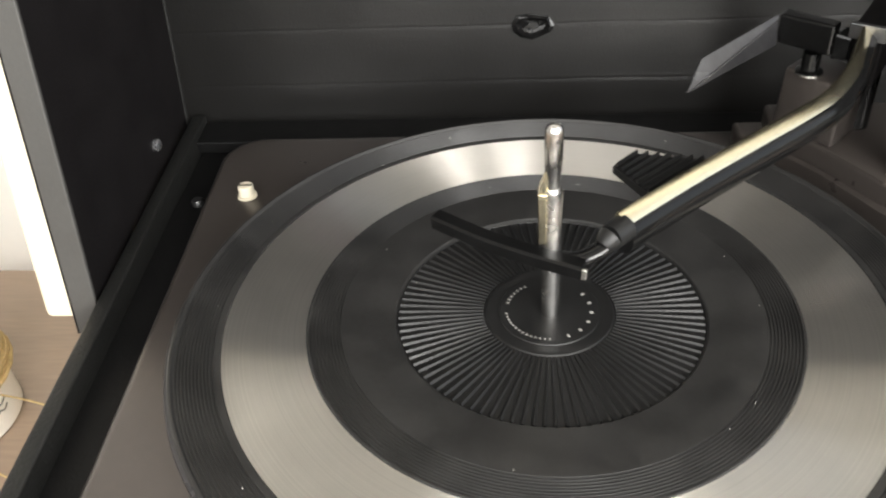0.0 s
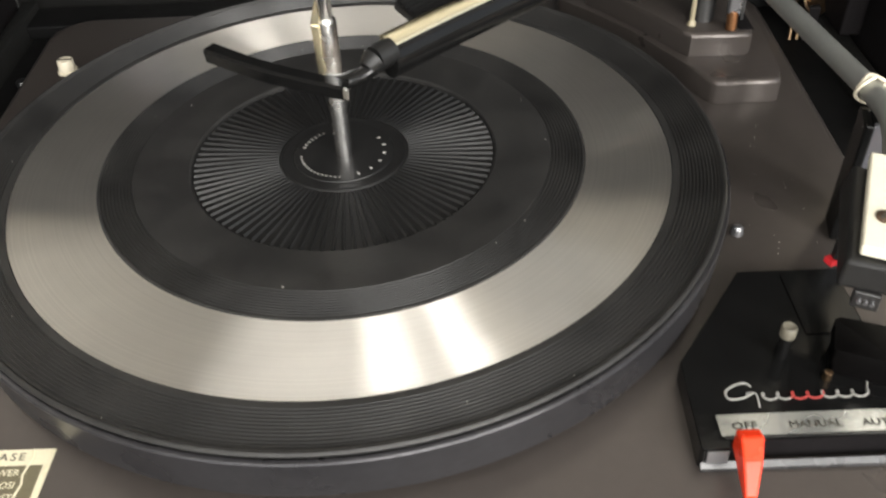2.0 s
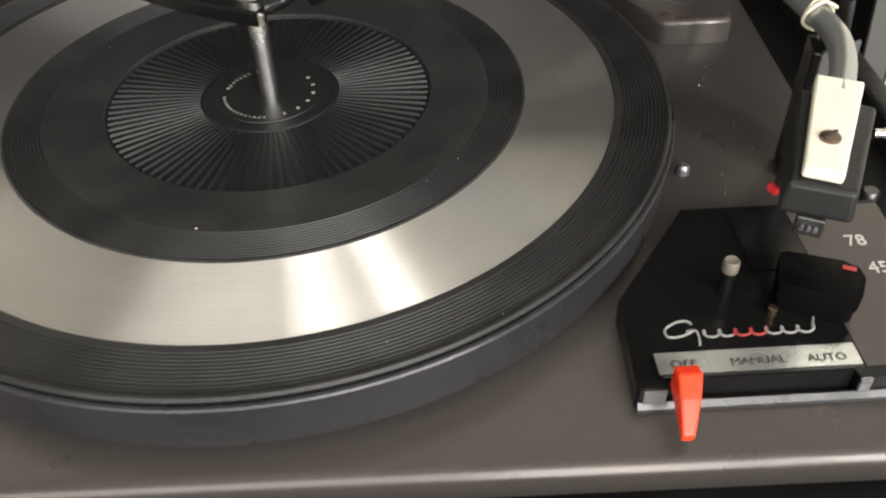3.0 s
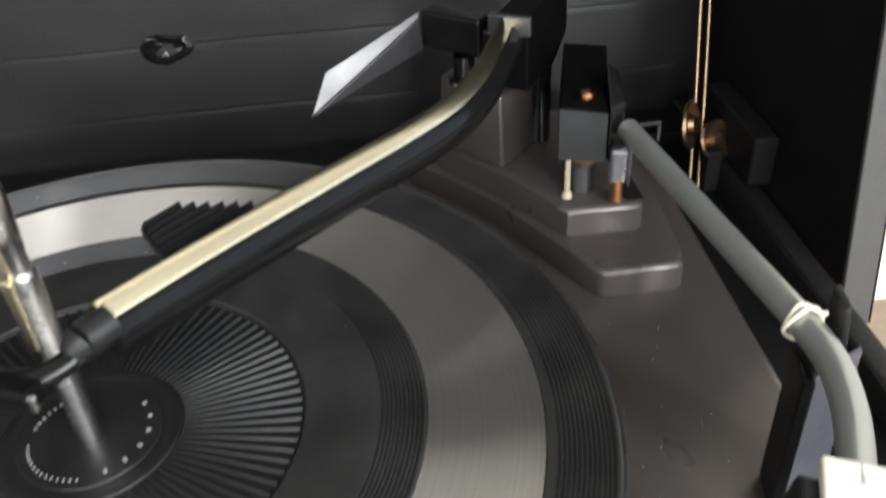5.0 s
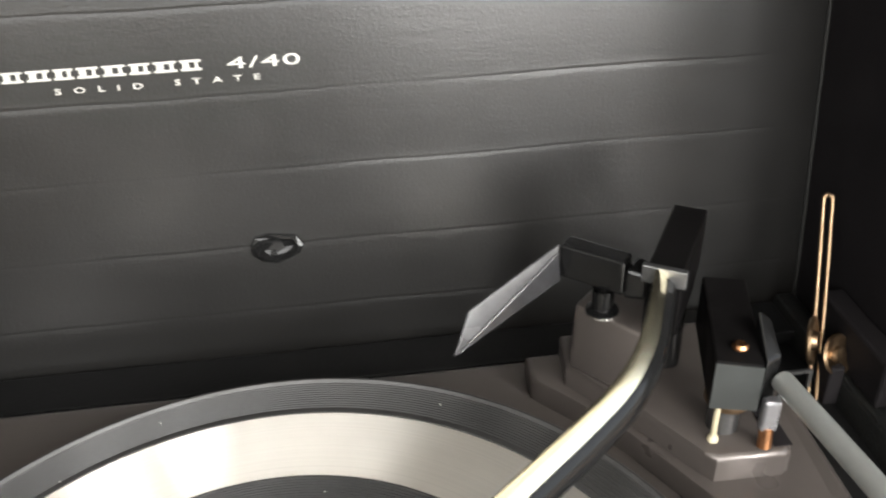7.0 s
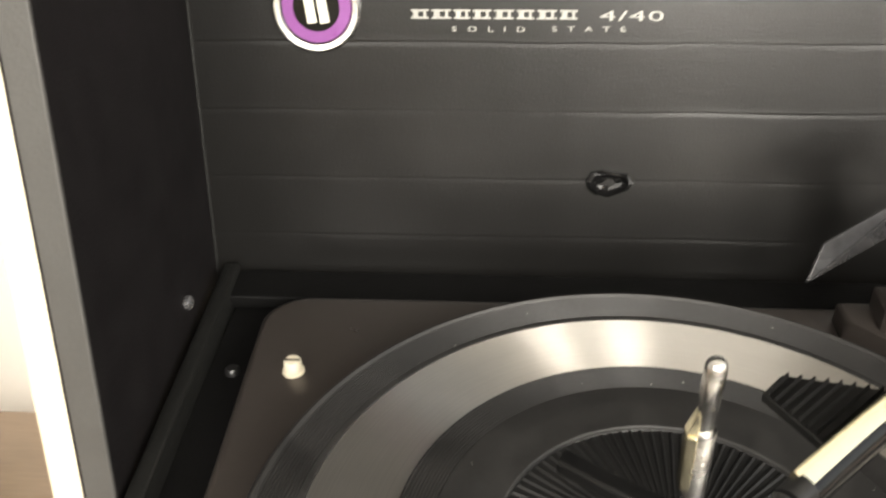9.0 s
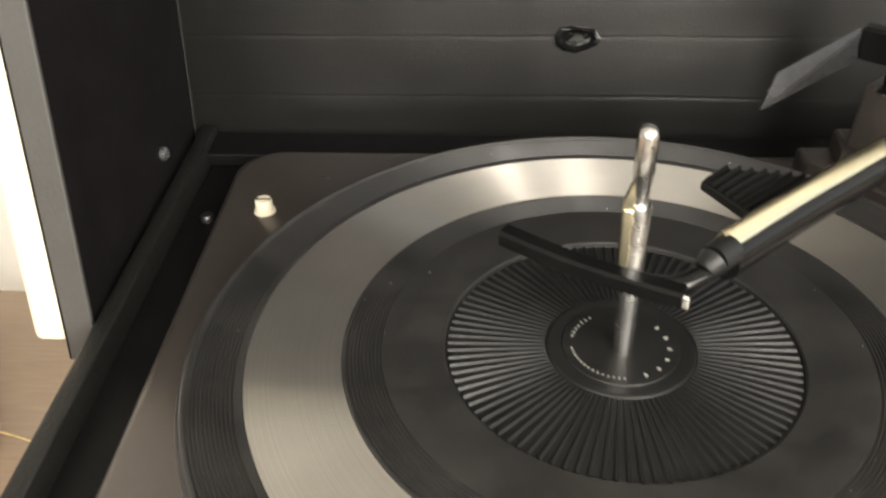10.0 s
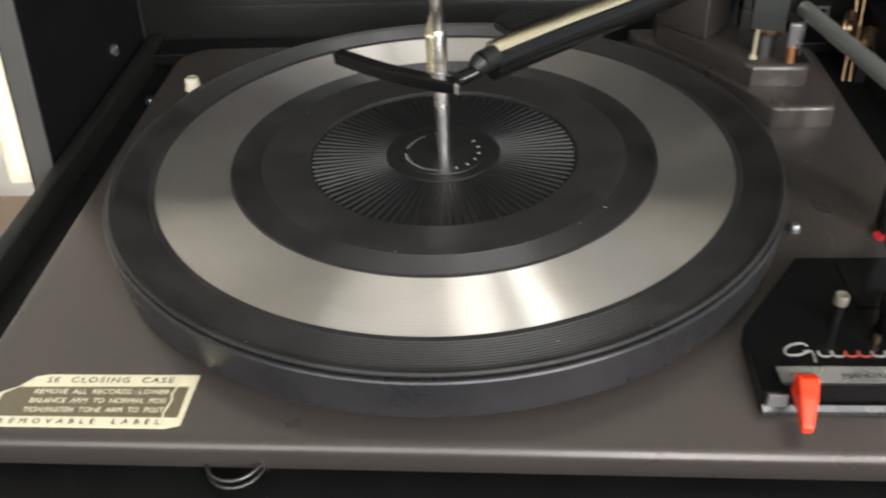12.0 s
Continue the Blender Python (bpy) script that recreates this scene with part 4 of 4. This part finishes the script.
words("lettering", "SE  CLOSING  CASE", 0.0036, flat(-0.1080, -0.1213, 0.0005), dark_ink, stk, 0.00005, 1.15, 1.25)
words("lettering", "REMOVE  ALL  RECORDS : LOWER", 0.0031, flat(-0.1090, -0.1268, 0.0006), sticker_paper, stk, 0.00005, 0.98)
words("lettering", "BALANCE  ARM  TO  NORMAL  POSI", 0.0031, flat(-0.1090, -0.1309, 0.0006), sticker_paper, stk, 0.00005, 0.92)
words("lettering", "TION:FASTEN  TONE  ARM  TO  POST", 0.0031, flat(-0.1090, -0.1350, 0.0006), sticker_paper, stk, 0.00005, 0.90)
words("lettering", "R E M O V A B L E    L A B E L", 0.0030, flat(-0.1120, -0.1400, 0.0005), dark_ink, stk, 0.00005, 1.15, 1.2)
for x0, y0, x1, y1 in ((-0.0850, -0.1425, -0.0838, -0.1187), (-0.0788, -0.1415, -0.0783, -0.1190)):
    crease = [(x0 + (x1 - x0) * i / 8 + 0.0005 * math.sin(i * 2.1), y0 + (y1 - y0) * i / 8, 0.0006) for i in range(9)]
    part("fold", tube(crease, 0.00035, 6), sticker_paper, stk, "raised paper fold", 60)

# ---- platter ----
plat = empty("turntable_platter", 0, 0, 0.003)
tagged(plat, "turntable platter with rubber mat and silver ring", "platter")
part("rim", lathe([(0.1360, 0.0028), (0.1394, 0.0028), (0.1400, 0.0036), (0.1410, 0.0176), (0.1411, 0.0186), (0.1407, 0.0192), (0.1396, 0.0193), (0.1384, 0.0184), (0.0, 0.0170), (0.0, 0.0028)], steps=160), rim_paint, plat, "dark painted rim", 30)


def mat_ring(r0, r1, z, grooves, a, b, low, lip=0.0, dip=0.0):
    """A rubber ring with fine concentric grooves between the radii a and b."""
    prof = [(r0, low), (r0, z - 0.0002), (r0 + 0.0003, z)]
    if dip:
        prof = [(r0, low), (r0, z - dip - 0.0006), (r0 + 0.0006, z - dip), (a - 0.0090, z - 0.0002), (a - 0.0075, z)]
    if a > r0 + 0.0005:
        prof.append((a - 0.0003, z))
    step = (b - a) / grooves
    for k in range(grooves):
        r = a + step * k
        prof += [(r + step * 0.10, z), (r + step * 0.34, z - 0.00055), (r + step * 0.60, z - 0.00055), (r + step * 0.84, z)]
    if lip:
        prof += [(b + 0.0003, z), (b + 0.0012, z + lip), (r1 - 0.0007, z + lip), (r1, z + lip - 0.0006), (r1 - 0.0003, z - 0.0006), (r1 - 0.0012, z - 0.0009)]
    else:
        prof += [(r1 - 0.0005, z), (r1, z - 0.0003), (r1, low)]
    return lathe(prof, steps=160)


part("outer_mat", mat_ring(0.1210, 0.1397, 0.0203, 11, 0.1234, 0.1370, 0.0172, 0.0011), rubber, plat, "grooved black rubber", 25)
part("inner_mat", mat_ring(0.0570, 0.0903, 0.0203, 10, 0.0775, 0.0893, 0.0172, dip=0.0010), rubber, plat, "grooved black rubber", 25)
part("silver_ring", lathe([(0.0904, 0.0174), (0.0904, 0.0199), (0.1209, 0.0199), (0.1209, 0.0174)], steps=160), aluminium, plat, "spun aluminium ring", 30)
part("dish", lathe([(0.0569, 0.0172), (0.0569, 0.0180), (0.0566, 0.0176), (0.0240, 0.0178), (0.0236, 0.0182), (0.0222, 0.0184), (0.0214, 0.0182), (0.0, 0.0182)], steps=128), matt_plastic, plat, "smooth black centre", 25)

# print on the hub: plain small bars, too small to read
hub = part("hub_label", lathe([(0.0190, 0.0183), (0.0188, 0.0186), (0.0, 0.0186)], steps=64), matt_plastic, plat)
marks = [(a, 0.0155, 0.0008, 0.0013) for a in (-66, -46, -26, -6, 14, 34)] + [(124 + 7 * k, 0.0158, 0.0004, 0.0011) for k in range(7)] + [(188 + 6.2 * k, 0.0160, 0.0005, 0.0008) for k in range(14)]
bar = bmesh.new()
bmesh.ops.create_cube(bar, size=1)
bar_mesh = bpy.data.meshes.new("printed_bar")
bar.to_mesh(bar_mesh)
bar.free()
bar_mesh.materials.append(faded_ink)
for a, r, w, h in marks:
    ob = new("printed_bar", bar_mesh)
    ob.parent = hub
    ob.matrix_basis = Matrix.Rotation(radians(a), 4, "Z") @ Matrix.Translation((r, 0, 0.0187)) @ Matrix.Diagonal((h, w, 0.0003, 1))

# ---- spindle ----
spin = empty("record_spindle", 0, 0, 0.0186)
tagged(spin, "chrome record stacking spindle in the platter", "spindle")
part("shaft", lathe([(0.0033, 0.0186), (0.0033, 0.0728), (0.0030, 0.0736), (0.0, 0.0736)], 0.0003, -0.0014, 32), chrome, spin, "polished steel shaft", 40)
part("upper_shaft", lathe([(0.0025, 0.0730), (0.0025, 0.0790), (0.0029, 0.0820), (0.0031, 0.0845), (0.00315, 0.0890), (0.0031, 0.0950), (0.0028, 0.0967), (0.0021, 0.0978), (0.0010, 0.0983), (0, 0.0984)], 0.0000, -0.0010, 32), chrome, spin, "stepped polished tip", 50)
part("pusher", hull([(-0.0046, -0.0035, 0.0520), (-0.0046, 0.0010, 0.0520), (-0.0020, -0.0043, 0.0520), (-0.0020, 0.0010, 0.0520), (-0.0050, -0.0035, 0.0728), (-0.0050, 0.0010, 0.0728), (-0.0022, -0.0043, 0.0728), (-0.0022, 0.0010, 0.0728)], 0.0004), gold, spin, "brassy record pusher")
part("pusher_tip", hull([(-0.0050, -0.0030, 0.0729), (-0.0050, 0.0006, 0.0729), (-0.0020, -0.0034, 0.0729), (-0.0020, 0.0006, 0.0729), (-0.0030, -0.0026, 0.0800), (-0.0022, -0.0026, 0.0815), (-0.0022, 0.0004, 0.0815)], 0.0002), gold, spin)
for z, x in ((0.0930, 0.0010), (0.0835, 0.0004)):
    part("rivet", rod((x, -0.0042, z), (x, -0.0032, z), 0.0005, 10), dark_ink, spin)

# ribs of the dish, each its own
rb = hull([(r, s * w, z) for r, w in ((0.0246, 0.00020), (0.0562, 0.00046)) for s, z in ((1.7, 0.0177), (-1.7, 0.0177), (0.45, 0.0184), (-0.45, 0.0184))])
rib_mesh = bpy.data.meshes.new("rib")
rb.to_mesh(rib_mesh)
rb.free()
rib_mesh.materials.append(matt_plastic)
RIBS = 96
for k in range(RIBS):
    ob = new("rib", rib_mesh)
    ob.parent = plat
    ob.matrix_parent_inverse = plat.matrix_basis.inverted()
    ob.matrix_basis = Matrix.Rotation(2 * math.pi * k / RIBS, 4, "Z")


def dust(count):
    """Pale specks and lint lying on the platter and the deck."""
    bm = bmesh.new()
    rnd = random.Random(5)
    for k in range(count):
        if k % 3:
            a, r = rnd.uniform(0, 2 * math.pi), rnd.choice((rnd.uniform(0.071, 0.089), rnd.uniform(0.093, 0.119), rnd.uniform(0.122, 0.137)))
            x, y, z = r * math.cos(a), r * math.sin(a), 0.0204
        else:
            x, y, z = rnd.uniform(0.146, 0.172), rnd.uniform(-0.055, 0.045), 0.0002
        w = rnd.uniform(0.00008, 0.00020)
        m = Matrix.Translation((x, y, z)) @ Euler((rnd.random(), rnd.random(), rnd.random() * 3)).to_matrix().to_4x4() @ Matrix.Diagonal((w * rnd.uniform(1, 2.4), w, w * 0.7, 1))
        bmesh.ops.create_icosphere(bm, subdivisions=1, radius=1, matrix=m)
    return tagged(part("dust_specks", bm, label_paper), "pale dust specks lying on platter and deck", "dust", kind="stuff")


dust(66)
